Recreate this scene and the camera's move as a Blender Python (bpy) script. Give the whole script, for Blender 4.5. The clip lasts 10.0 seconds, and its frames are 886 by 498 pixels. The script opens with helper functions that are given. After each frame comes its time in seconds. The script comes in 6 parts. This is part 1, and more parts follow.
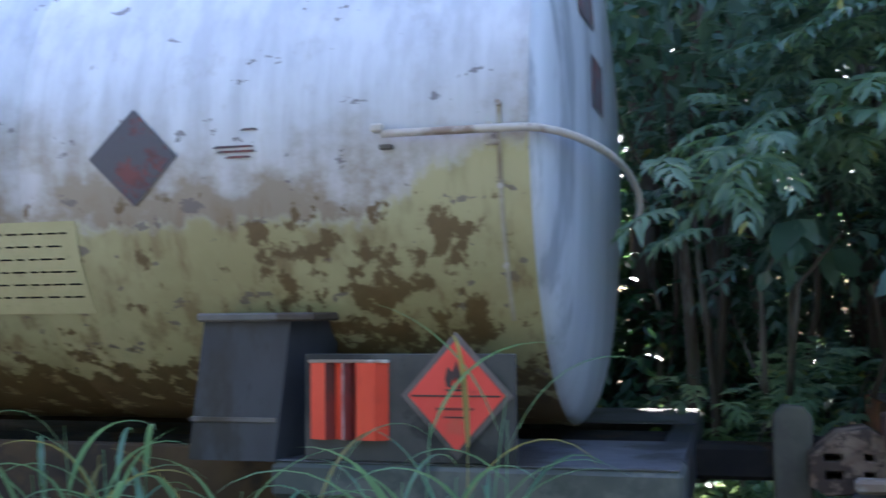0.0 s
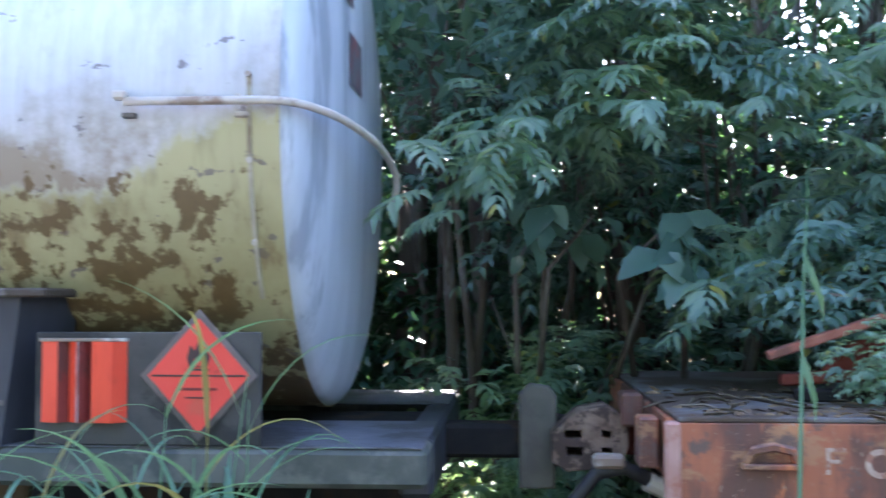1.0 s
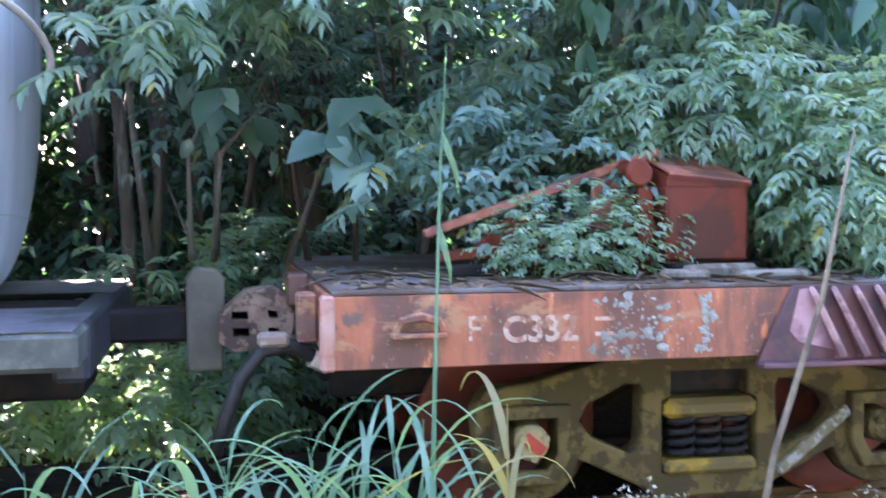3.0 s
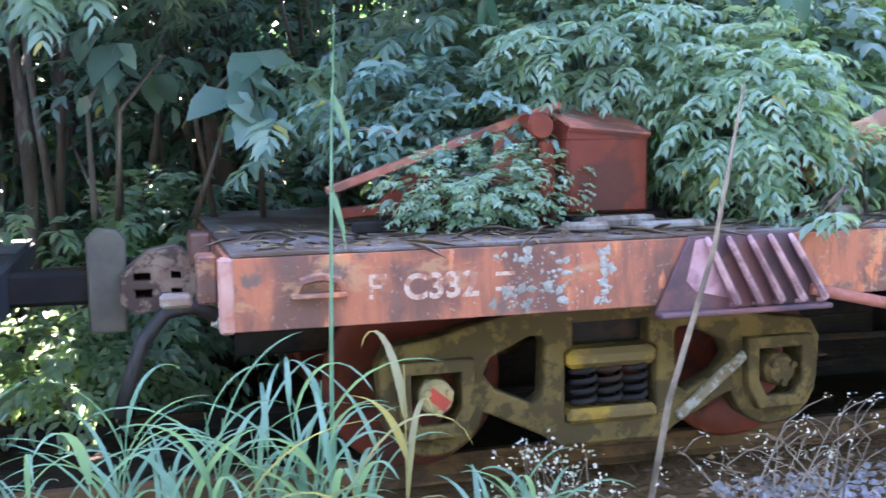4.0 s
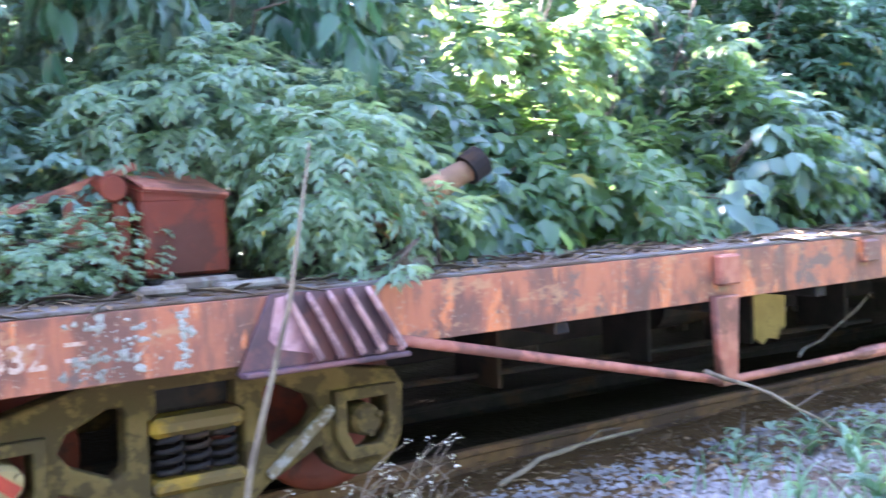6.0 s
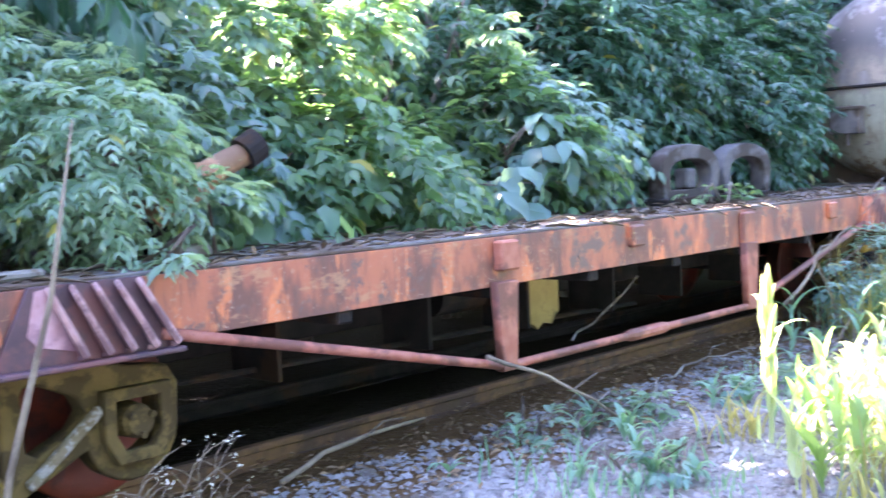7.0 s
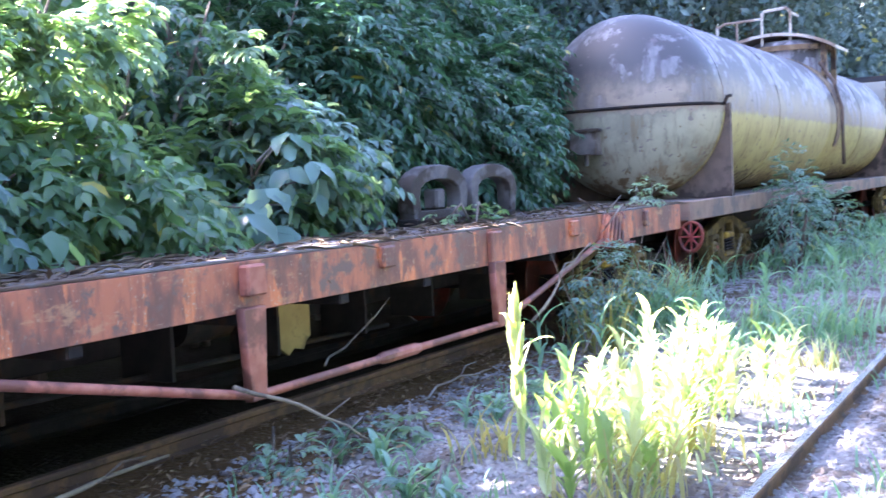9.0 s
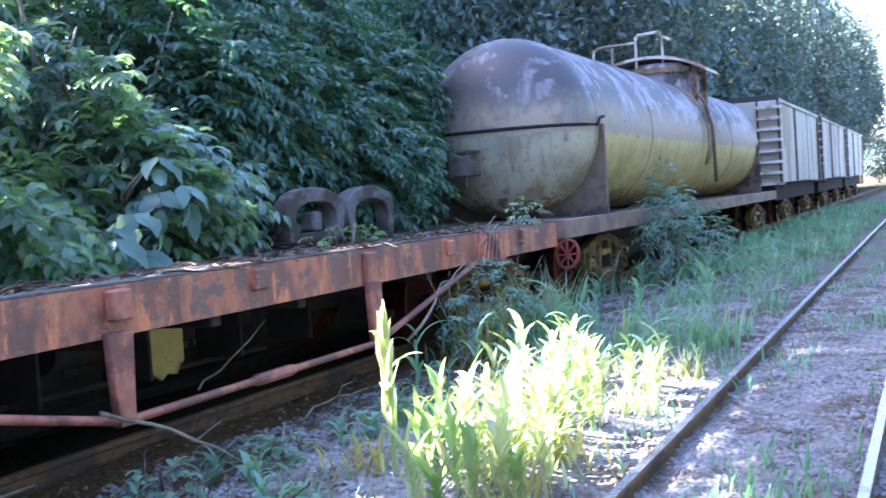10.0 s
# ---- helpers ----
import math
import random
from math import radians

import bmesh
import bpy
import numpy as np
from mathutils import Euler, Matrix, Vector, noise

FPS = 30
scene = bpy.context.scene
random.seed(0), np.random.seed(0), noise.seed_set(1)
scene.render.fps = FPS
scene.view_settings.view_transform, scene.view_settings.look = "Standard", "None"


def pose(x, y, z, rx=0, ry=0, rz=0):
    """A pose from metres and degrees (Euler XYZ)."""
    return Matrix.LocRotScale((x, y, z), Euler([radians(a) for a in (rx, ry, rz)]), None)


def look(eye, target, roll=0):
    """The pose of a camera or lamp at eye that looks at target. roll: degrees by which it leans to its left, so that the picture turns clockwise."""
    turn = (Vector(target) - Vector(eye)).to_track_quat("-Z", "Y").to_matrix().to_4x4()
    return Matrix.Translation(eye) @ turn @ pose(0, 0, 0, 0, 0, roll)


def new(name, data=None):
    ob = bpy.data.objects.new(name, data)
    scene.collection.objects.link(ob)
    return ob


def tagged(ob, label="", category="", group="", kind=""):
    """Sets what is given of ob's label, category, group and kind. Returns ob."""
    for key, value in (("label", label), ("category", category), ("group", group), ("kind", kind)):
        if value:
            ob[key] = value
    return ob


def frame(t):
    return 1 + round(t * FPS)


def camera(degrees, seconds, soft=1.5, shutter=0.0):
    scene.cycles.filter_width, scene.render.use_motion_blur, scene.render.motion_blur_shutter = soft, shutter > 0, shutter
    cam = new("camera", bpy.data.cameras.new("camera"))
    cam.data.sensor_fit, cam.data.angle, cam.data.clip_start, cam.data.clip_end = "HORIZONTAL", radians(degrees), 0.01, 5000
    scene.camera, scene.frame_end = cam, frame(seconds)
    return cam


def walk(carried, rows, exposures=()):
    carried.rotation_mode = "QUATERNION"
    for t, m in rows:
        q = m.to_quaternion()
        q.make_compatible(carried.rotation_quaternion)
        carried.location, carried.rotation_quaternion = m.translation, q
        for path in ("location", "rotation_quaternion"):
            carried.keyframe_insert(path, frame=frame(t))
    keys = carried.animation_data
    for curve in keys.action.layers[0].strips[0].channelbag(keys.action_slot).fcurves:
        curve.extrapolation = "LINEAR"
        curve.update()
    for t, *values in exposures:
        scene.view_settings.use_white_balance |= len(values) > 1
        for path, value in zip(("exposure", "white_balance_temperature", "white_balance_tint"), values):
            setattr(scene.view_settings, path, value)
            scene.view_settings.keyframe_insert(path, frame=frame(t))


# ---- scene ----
# the clip's camera opens up as it leaves the bright tank
EXPOSURES = [(0.0, 3.28, 6150, 18), (0.5, 3.75, 6150, 20), (1.5, 4.27, 6150, 21), (2.5, 4.76, 6300, 28), (4.5, 4.98, 6400, 31), (6.0, 5.07, 6350, 31), (7.5, 4.87, 6150, 31), (9.0, 4.42, 5950, 32), (10.0, 3.95, 5600, 27)]
cam = camera(44.05, 10.0, soft=1.5, shutter=0.5)
# seconds, eye, yaw, pitch, roll
ROWS = [
    (0, 1.192, 0.505, 1.628, 14.89, 3.33, 0.56),
    (0.5, 1.241, 0.540, 1.610, 8.99, 3.08, 0.23),
    (1, 1.308, 0.582, 1.592, 3.52, 2.62, 0.04),
    (1.5, 1.368, 0.613, 1.583, -0.64, 2.25, 0.15),
    (2, 1.412, 0.625, 1.554, -4.15, 1.01, 0.14),
    (2.5, 1.437, 0.596, 1.517, -8.50, -0.41, 0.92),
    (2.7, 1.460, 0.566, 1.503, -9.96, -1.24, 0.51),
    (3.8, 1.594, 0.510, 1.568, -14.53, -5.61, 1.19),
    (4, 1.612, 0.510, 1.571, -15.37, -5.73, 1.16),
    (4.5, 1.657, 0.515, 1.584, -18.99, -5.14, 0.89),
    (5, 1.698, 0.513, 1.574, -23.60, -4.33, 1.33),
    (5.5, 1.724, 0.507, 1.562, -28.59, -3.75, 1.74),
    (6, 1.785, 0.474, 1.554, -35.13, -3.11, 2.48),
    (6.2, 1.791, 0.479, 1.550, -37.59, -3.43, 2.36),
    (7.5, 1.892, 0.736, 1.502, -51.79, -3.88, 2.86),
    (8, 1.927, 0.732, 1.496, -54.36, -3.76, 3.17),
    (8.5, 1.957, 0.716, 1.489, -57.57, -3.83, 2.97),
    (9, 2.011, 0.729, 1.510, -60.09, -3.44, 2.80),
    (9.5, 1.989, 0.631, 1.498, -63.24, -3.09, 2.89),
    (10, 1.982, 0.556, 1.477, -65.72, -2.50, 3.83),
]
walk(cam, [(t, pose(x, y, z, 90 + pitch, roll, yaw)) for t, x, y, z, yaw, pitch, roll in ROWS],
     exposures=EXPOSURES)

# ---- sky and sun ----
SUN_DIR = Vector((-0.22, 0.78, 0.74)).normalized()  # towards the sun, which stands behind the wood
world = bpy.data.worlds.new("sky")
scene.world = world
world.use_nodes = True
wn = world.node_tree.nodes
sky = wn.new("ShaderNodeTexSky")
sky.sky_type, sky.sun_disc = "NISHITA", False
sky.sun_elevation = math.asin(SUN_DIR.z)
sky.sun_rotation = math.atan2(SUN_DIR.x, SUN_DIR.y)
sky.air_density, sky.dust_density = 1.0, 2.0
world.node_tree.links.new(sky.outputs[0], wn["Background"].inputs[0])
wn["Background"].inputs[1].default_value = 0.075
sun = new("sun", bpy.data.lights.new("sun", "SUN"))
sun.data.energy, sun.data.angle, sun.data.color = 5.0, radians(0.6), (1.0, 0.95, 0.86)
sun.matrix_world = look((0, 0, 30), Vector((0, 0, 30)) - SUN_DIR)

# ---- materials ----


def shader(name):
    m = bpy.data.materials.new(name)
    m.use_nodes = True
    t = m.node_tree
    return m, t, t.nodes["Principled BSDF"]


def node(t, kind, **values):
    n = t.nodes.new(kind)
    for k, v in values.items():
        n.inputs[k.replace("_", " ").capitalize() if k not in ("A", "B") else k].default_value = v
    return n


def coords(t, stretch=(1, 1, 1)):
    c = t.nodes.new("ShaderNodeTexCoord")
    m = t.nodes.new("ShaderNodeMapping")
    m.inputs["Scale"].default_value = stretch
    t.links.new(c.outputs["Object"], m.inputs["Vector"])
    return m.outputs[0]


def noisy(t, vec, scale, detail=6, rough=0.6):
    n = node(t, "ShaderNodeTexNoise", scale=scale, detail=detail, roughness=rough)
    t.links.new(vec, n.inputs["Vector"])
    return n.outputs["Fac"]


def ramp(t, fac, lo, hi):
    r = t.nodes.new("ShaderNodeMapRange")
    r.interpolation_type = "SMOOTHSTEP"
    r.inputs["From Min"].default_value, r.inputs["From Max"].default_value = lo, hi
    t.links.new(fac, r.inputs["Value"])
    return r.outputs[0]


def mixed(t, fac, a, b):
    m = t.nodes.new("ShaderNodeMix")
    m.data_type = "RGBA"
    t.links.new(fac, m.inputs["Factor"])
    for sock, v in ((m.inputs[6], a), (m.inputs[7], b)):
        if isinstance(v, tuple):
            sock.default_value = (*v, 1)
        else:
            t.links.new(v, sock)
    return m.outputs[2]


def maths(t, op, a, b=0.0):
    m = t.nodes.new("ShaderNodeMath")
    m.operation = op
    for sock, v in ((m.inputs[0], a), (m.inputs[1], b)):
        if isinstance(v, (int, float)):
            sock.default_value = v
        else:
            t.links.new(v, sock)
    return m.outputs[0]


def bumped(t, p, height, strength, distance=0.01):
    b = t.nodes.new("ShaderNodeBump")
    b.inputs["Strength"].default_value, b.inputs["Distance"].default_value = strength, distance
    t.links.new(height, b.inputs["Height"])
    t.links.new(b.outputs[0], p.inputs["Normal"])


def surface(name, c1, c2, stain, scale=6.0, amount=0.5, rough=0.75, metal=0.0, bump=0.3, stretch=(1, 1, 1), stain_scale=2.0, sheen=0.4):
    """Two tones of grain, with stains of a third colour at a larger scale."""
    m, t, p = shader(name)
    v = coords(t, stretch)
    grain = noisy(t, v, scale * 4, 8, 0.7)
    base = mixed(t, ramp(t, noisy(t, v, scale), 0.35, 0.65), c1, c2)
    base = mixed(t, ramp(t, grain, 0.55, 0.8), base, tuple(x * 0.6 for x in c1))
    big = noisy(t, coords(t, stretch), stain_scale, 7, 0.65)
    mask = ramp(t, big, 0.62 - 0.25 * amount, 0.70 - 0.25 * amount)
    base = mixed(t, mask, base, stain)
    t.links.new(base, p.inputs["Base Color"])
    r = maths(t, "MULTIPLY_ADD", grain, 0.3)
    r.node.inputs[2].default_value = rough - 0.15
    t.links.new(r, p.inputs["Roughness"])
    p.inputs["Metallic"].default_value = metal
    p.inputs["Specular IOR Level"].default_value = sheen
    bumped(t, p, maths(t, "ADD", grain, big), bump, 0.006)
    return m


def leafy(name, c1, c2, gloss=0.28, through_light=0.42):
    """Foliage: each leaf its own tone, light coming through, a sheen on top."""
    m, t, p = shader(name)
    g = t.nodes.new("ShaderNodeNewGeometry")
    v = coords(t)
    tone = mixed(t, g.outputs["Random Per Island"], c1, c2)
    tone = mixed(t, ramp(t, noisy(t, v, 1.3, 3), 0.45, 0.7), tone, tuple(0.55 * a + 0.45 * b for a, b in zip(c1, (0.05, 0.08, 0.03))))
    yellow = ramp(t, g.outputs["Random Per Island"], 0.975, 0.99)
    tone = mixed(t, yellow, tone, (0.30, 0.26, 0.05))
    t.links.new(tone, p.inputs["Base Color"])
    p.inputs["Roughness"].default_value = gloss
    p.inputs["Specular IOR Level"].default_value = 0.4
    tr = t.nodes.new("ShaderNodeBsdfTranslucent")
    warm = mixed(t, g.outputs["Random Per Island"], tuple(min(1, x * k) for x, k in zip(c1, (2.2, 2.0, 0.9))), tuple(min(1, x * k) for x, k in zip(c2, (2.2, 2.0, 0.9))))
    t.links.new(warm, tr.inputs["Color"])
    mx = t.nodes.new("ShaderNodeMixShader")
    mx.inputs[0].default_value = through_light
    t.links.new(p.outputs[0], mx.inputs[1])
    t.links.new(tr.outputs[0], mx.inputs[2])
    t.links.new(mx.outputs[0], t.nodes["Material Output"].inputs["Surface"])
    return m


RUST_PLAIN = surface("flaking_red_paint", (0.36, 0.085, 0.05), (0.42, 0.15, 0.085), (0.17, 0.06, 0.045), 5, 0.55, 0.7, 0, 0.35, (1, 1, 0.5), 2.3)
DARK_RED = surface("rusted_red_iron", (0.105, 0.015, 0.0065), (0.145, 0.024, 0.009), (0.06, 0.014, 0.009), 6, 0.45, 0.65)
ROD_RED = surface("rust_pink_rod", (0.27, 0.088, 0.058), (0.34, 0.13, 0.09), (0.14, 0.055, 0.04), 14, 0.6, 0.6)
OCHRE = surface("ochre_dust_paint", (0.10, 0.072, 0.026), (0.135, 0.096, 0.034), (0.062, 0.045, 0.02), 9, 0.7, 0.85, 0, 0.5, (1, 1, 1), 7, 0.15)
YELLOW = surface("yellow_paint", (0.33, 0.205, 0.018), (0.25, 0.15, 0.018), (0.11, 0.075, 0.025), 9, 0.6, 0.7)
DARK_IRON = surface("dark_iron", (0.018, 0.017, 0.018), (0.028, 0.025, 0.024), (0.04, 0.026, 0.018), 8, 0.4, 0.85, sheen=0.1)
CAST_DARK = surface("dark_cast_iron", (0.075, 0.076, 0.08), (0.11, 0.105, 0.105), (0.035, 0.028, 0.022), 11, 0.6, 0.8, 0, 0.8)
GREY_IRON = surface("grey_cast_iron", (0.10, 0.094, 0.088), (0.14, 0.128, 0.118), (0.06, 0.045, 0.034), 9, 0.5, 0.7, 0, 0.5)
SLATE = surface("slate_grey_paint", (0.028, 0.031, 0.041), (0.042, 0.046, 0.058), (0.025, 0.025, 0.026), 6, 0.5, 0.55, 0, 0.25, (1, 1, 0.4))
SILL_GREY = surface("grey_green_sill_paint", (0.06, 0.07, 0.065), (0.08, 0.088, 0.08), (0.13, 0.135, 0.12), 8, 0.5, 0.65, 0, 0.3)
SILL_TOP = surface("blue_grey_sill_top", (0.09, 0.095, 0.115), (0.12, 0.125, 0.15), (0.05, 0.05, 0.052), 8, 0.6, 0.5, 0, 0.5)
STEEL_RAIL = surface("worn_rail_steel", (0.34, 0.34, 0.36), (0.42, 0.42, 0.44), (0.20, 0.14, 0.10), 20, 0.3, 0.28, 0.9, 0.1)
RAIL_RUST = surface("rail_rust", (0.10, 0.054, 0.024), (0.14, 0.075, 0.031), (0.06, 0.035, 0.02), 14, 0.5, 0.85)
PALE_PIPE = surface("pale_painted_pipe", (0.46, 0.42, 0.38), (0.52, 0.48, 0.44), (0.26, 0.19, 0.15), 18, 0.5, 0.5)
BOX_GREY = surface("pale_grey_wagon_paint", (0.36, 0.36, 0.33), (0.44, 0.42, 0.37), (0.24, 0.20, 0.15), 1.2, 0.4, 0.65, 0, 0.2, (1, 1, 0.3), 0.45)
DECK = surface("dusty_deck_plate", (0.10, 0.095, 0.095), (0.15, 0.14, 0.135), (0.075, 0.052, 0.038), 8, 0.65, 0.75, 0, 0.5)
RUBBER = surface("black_rubber", (0.02, 0.02, 0.022), (0.03, 0.03, 0.03), (0.05, 0.05, 0.05), 12, 0.3, 0.6)
BARK = surface("grey_brown_bark", (0.09, 0.07, 0.055), (0.14, 0.115, 0.09), (0.20, 0.19, 0.17), 10, 0.5, 0.9, 0, 0.8, (1, 1, 0.25), 4)
DRY = surface("dry_stem", (0.21, 0.175, 0.125), (0.16, 0.13, 0.095), (0.10, 0.08, 0.06), 20, 0.4, 0.9)
STONE = surface("grey_ballast", (0.18, 0.175, 0.178), (0.29, 0.283, 0.288), (0.12, 0.10, 0.085), 14, 0.5, 0.9, 0, 0.5)
WHITE = surface("faded_white_paint", (0.48, 0.37, 0.31), (0.40, 0.28, 0.23), (0.30, 0.14, 0.10), 20, 0.58, 0.7, 0, 0.2, (1, 1, 1), 22)
CREAM_PINK = surface("pale_pink_paint", (0.42, 0.30, 0.31), (0.36, 0.24, 0.24), (0.20, 0.11, 0.11), 12, 0.5, 0.6, 0, 0.3, (1, 1, 1), 9)
BLACK = surface("black_ink", (0.05, 0.03, 0.03), (0.07, 0.04, 0.035), (0.09, 0.05, 0.04), 16, 0.4, 0.7)
LICHEN = surface("pale_lichen", (0.23, 0.24, 0.22), (0.33, 0.34, 0.32), (0.19, 0.19, 0.17), 30, 0.4, 0.95, 0, 0.6)
LICHENED = surface("lichened_olive_iron", (0.12, 0.095, 0.05), (0.17, 0.14, 0.085), (0.26, 0.25, 0.22), 12, 0.45, 0.85, 0, 0.5, (1, 1, 1), 16)
PLACARD = surface("orange_red_placard", (0.70, 0.062, 0.046), (0.66, 0.055, 0.04), (0.55, 0.08, 0.05), 4, 0.25, 0.45, 0, 0.05)
STRIPE = surface("orange_reflective_sheet", (0.74, 0.07, 0.028), (0.64, 0.05, 0.022), (0.36, 0.035, 0.022), 5, 0.35, 0.45, 0, 0.1, (1, 1, 0.3))
STRIPE_DARK = surface("dark_maroon_sheet", (0.24, 0.028, 0.024), (0.19, 0.025, 0.022), (0.10, 0.025, 0.022), 6, 0.4, 0.6)
OLD_RED = surface("weathered_maroon_placard", (0.19, 0.070, 0.068), (0.12, 0.06, 0.065), (0.105, 0.10, 0.115), 7, 0.75, 0.75, 0, 0.4, (1, 1, 1), 5)
LEAF_TEAL = leafy("blue_green_leaves", (0.062, 0.14, 0.128), (0.185, 0.305, 0.28), 0.28, 0.30)
LEAF_DEEP = leafy("deep_green_leaves", (0.022, 0.078, 0.055), (0.066, 0.160, 0.108), 0.28, 0.30)
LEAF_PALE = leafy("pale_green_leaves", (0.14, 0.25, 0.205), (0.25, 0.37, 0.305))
LEAF_SUN = leafy("fresh_green_leaves", (0.06, 0.14, 0.082), (0.15, 0.265, 0.165))
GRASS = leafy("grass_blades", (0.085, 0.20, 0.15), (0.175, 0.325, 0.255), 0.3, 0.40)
# lit copy of the grass: the sun patch's glare is put into its colour
GRASS_LIT = leafy("grass_blades_painted_sunlit", (0.27, 0.36, 0.23), (0.42, 0.48, 0.34), 0.35, 0.4)
# distance haze is mixed into this paler, bluer leaf tone
LEAF_FAR = leafy("haze_tinted_far_leaves", (0.075, 0.125, 0.126), (0.145, 0.21, 0.21), 0.65, 0.12)
# yellow-green copy for the same patch, sunlight mixed into the tone
GRASS_LIT_YELLOW = leafy("yellow_green_blades_painted_sunlit", (0.14, 0.25, 0.10), (0.26, 0.38, 0.17), 0.35, 0.45)
GRASS_DRY = leafy("straw_blades", (0.22, 0.22, 0.11), (0.30, 0.28, 0.16), 0.5, 0.5)
FLUFF = leafy("white_seed_heads", (0.45, 0.45, 0.42), (0.62, 0.62, 0.60), 0.8, 0.3)
LITTER = surface("brown_leaf_litter", (0.15, 0.10, 0.055), (0.22, 0.15, 0.08), (0.09, 0.06, 0.04), 20, 0.5, 0.9)


def tank_paint(name, rust, bx0, bx1, pale=1.0, low1=(0.39, 0.36, 0.20), low2=(0.32, 0.285, 0.145), high1=(0.52, 0.55, 0.62), high2=(0.65, 0.68, 0.75), blots=(0.52, 0.75), rough=0.45):
    """Silver above, dull yellow below, run-down streaks, and rust blooms low on the belly between two stations."""
    m, t, p = shader(name)
    flat = coords(t)
    runs = coords(t, (9, 9, 0.35))
    s = t.nodes.new("ShaderNodeSeparateXYZ")
    t.links.new(flat, s.inputs[0])
    x, z = s.outputs[0], s.outputs[2]
    fine = noisy(t, flat, 22, 8, 0.7)
    streak = noisy(t, runs, 1.1, 5, 0.6)
    blot = noisy(t, flat, 1.6, 6, 0.65)
    silver = mixed(t, ramp(t, streak, 0.35, 0.68), high1, high2)
    silver = mixed(t, ramp(t, blot, *blots), silver, tuple(pale * c for c in (0.36, 0.35, 0.37)))
    yellow = mixed(t, ramp(t, blot, 0.4, 0.65), low1, low2)
    yellow = mixed(t, ramp(t, streak, 0.5, 0.75), yellow, tuple(0.72 * c for c in low2))
    # edge between the two paints, stepped up near the end, ragged
    step = maths(t, "MULTIPLY", ramp(t, x, bx0 + 0.7, bx0 + 1.25), 0.26)
    edge = maths(t, "ADD", maths(t, "SUBTRACT", z, step), maths(t, "ADD", maths(t, "MULTIPLY", fine, 0.12), maths(t, "MULTIPLY", maths(t, "SUBTRACT", streak, 0.5), 0.22)))
    base = mixed(t, ramp(t, edge, 2.03, 2.15), yellow, silver)
    haze = maths(t, "MULTIPLY", ramp(t, edge, 2.06, 2.10), maths(t, "SUBTRACT", 1.0, ramp(t, edge, 2.16, 2.75)))
    base = mixed(t, maths(t, "MULTIPLY", haze, maths(t, "ADD", 0.35, ramp(t, blot, 0.38, 0.62))), base, (0.27, 0.225, 0.175))
    # rust blooms
    bloom = noisy(t, coords(t, (1, 1, 0.85)), 8.6, 10, 0.64)
    zone = maths(t, "MULTIPLY", maths(t, "MULTIPLY", ramp(t, x, bx0, bx0 + 0.5), maths(t, "SUBTRACT", 1.0, ramp(t, x, bx1 - 0.15, bx1))),
                 maths(t, "SUBTRACT", 1.0, ramp(t, z, 1.98, 2.12)))
    low = maths(t, "MULTIPLY", maths(t, "SUBTRACT", 1.0, ramp(t, z, 1.2, 1.65)), 0.20)
    below = maths(t, "SUBTRACT", 1.0, maths(t, "MULTIPLY", ramp(t, z, 2.08, 2.2), 0.9))
    patch = maths(t, "MULTIPLY", below, ramp(t, maths(t, "ADD", maths(t, "ADD", bloom, low), maths(t, "MULTIPLY", zone, rust)), 0.60, 0.66))
    scab = maths(t, "MULTIPLY", ramp(t, noisy(t, coords(t, (1, 1, 1.6)), 7, 6, 0.6), 0.635, 0.66), 0.75)
    base = mixed(t, scab, base, (0.12, 0.10, 0.11))
    drip = maths(t, "MULTIPLY", ramp(t, streak, 0.48, 0.62), ramp(t, maths(t, "SUBTRACT", blot, maths(t, "MULTIPLY", z, 0.25)), -0.02, 0.16))
    base = mixed(t, maths(t, "MULTIPLY", drip, 0.55), base, (0.20, 0.13, 0.06))
    base = mixed(t, maths(t, "MULTIPLY", patch, 0.93), base, mixed(t, fine, (0.085, 0.052, 0.02), (0.155, 0.098, 0.038)))
    t.links.new(base, p.inputs["Base Color"])
    p.inputs["Roughness"].default_value = rough
    p.inputs["Specular IOR Level"].default_value = 0.5 if rough < 0.5 else 0.15
    p.inputs["Metallic"].default_value = 0.05
    bumped(t, p, maths(t, "ADD", maths(t, "MULTIPLY", patch, 0.6), maths(t, "MULTIPLY", fine, 0.5)), 0.25, 0.006)
    return m


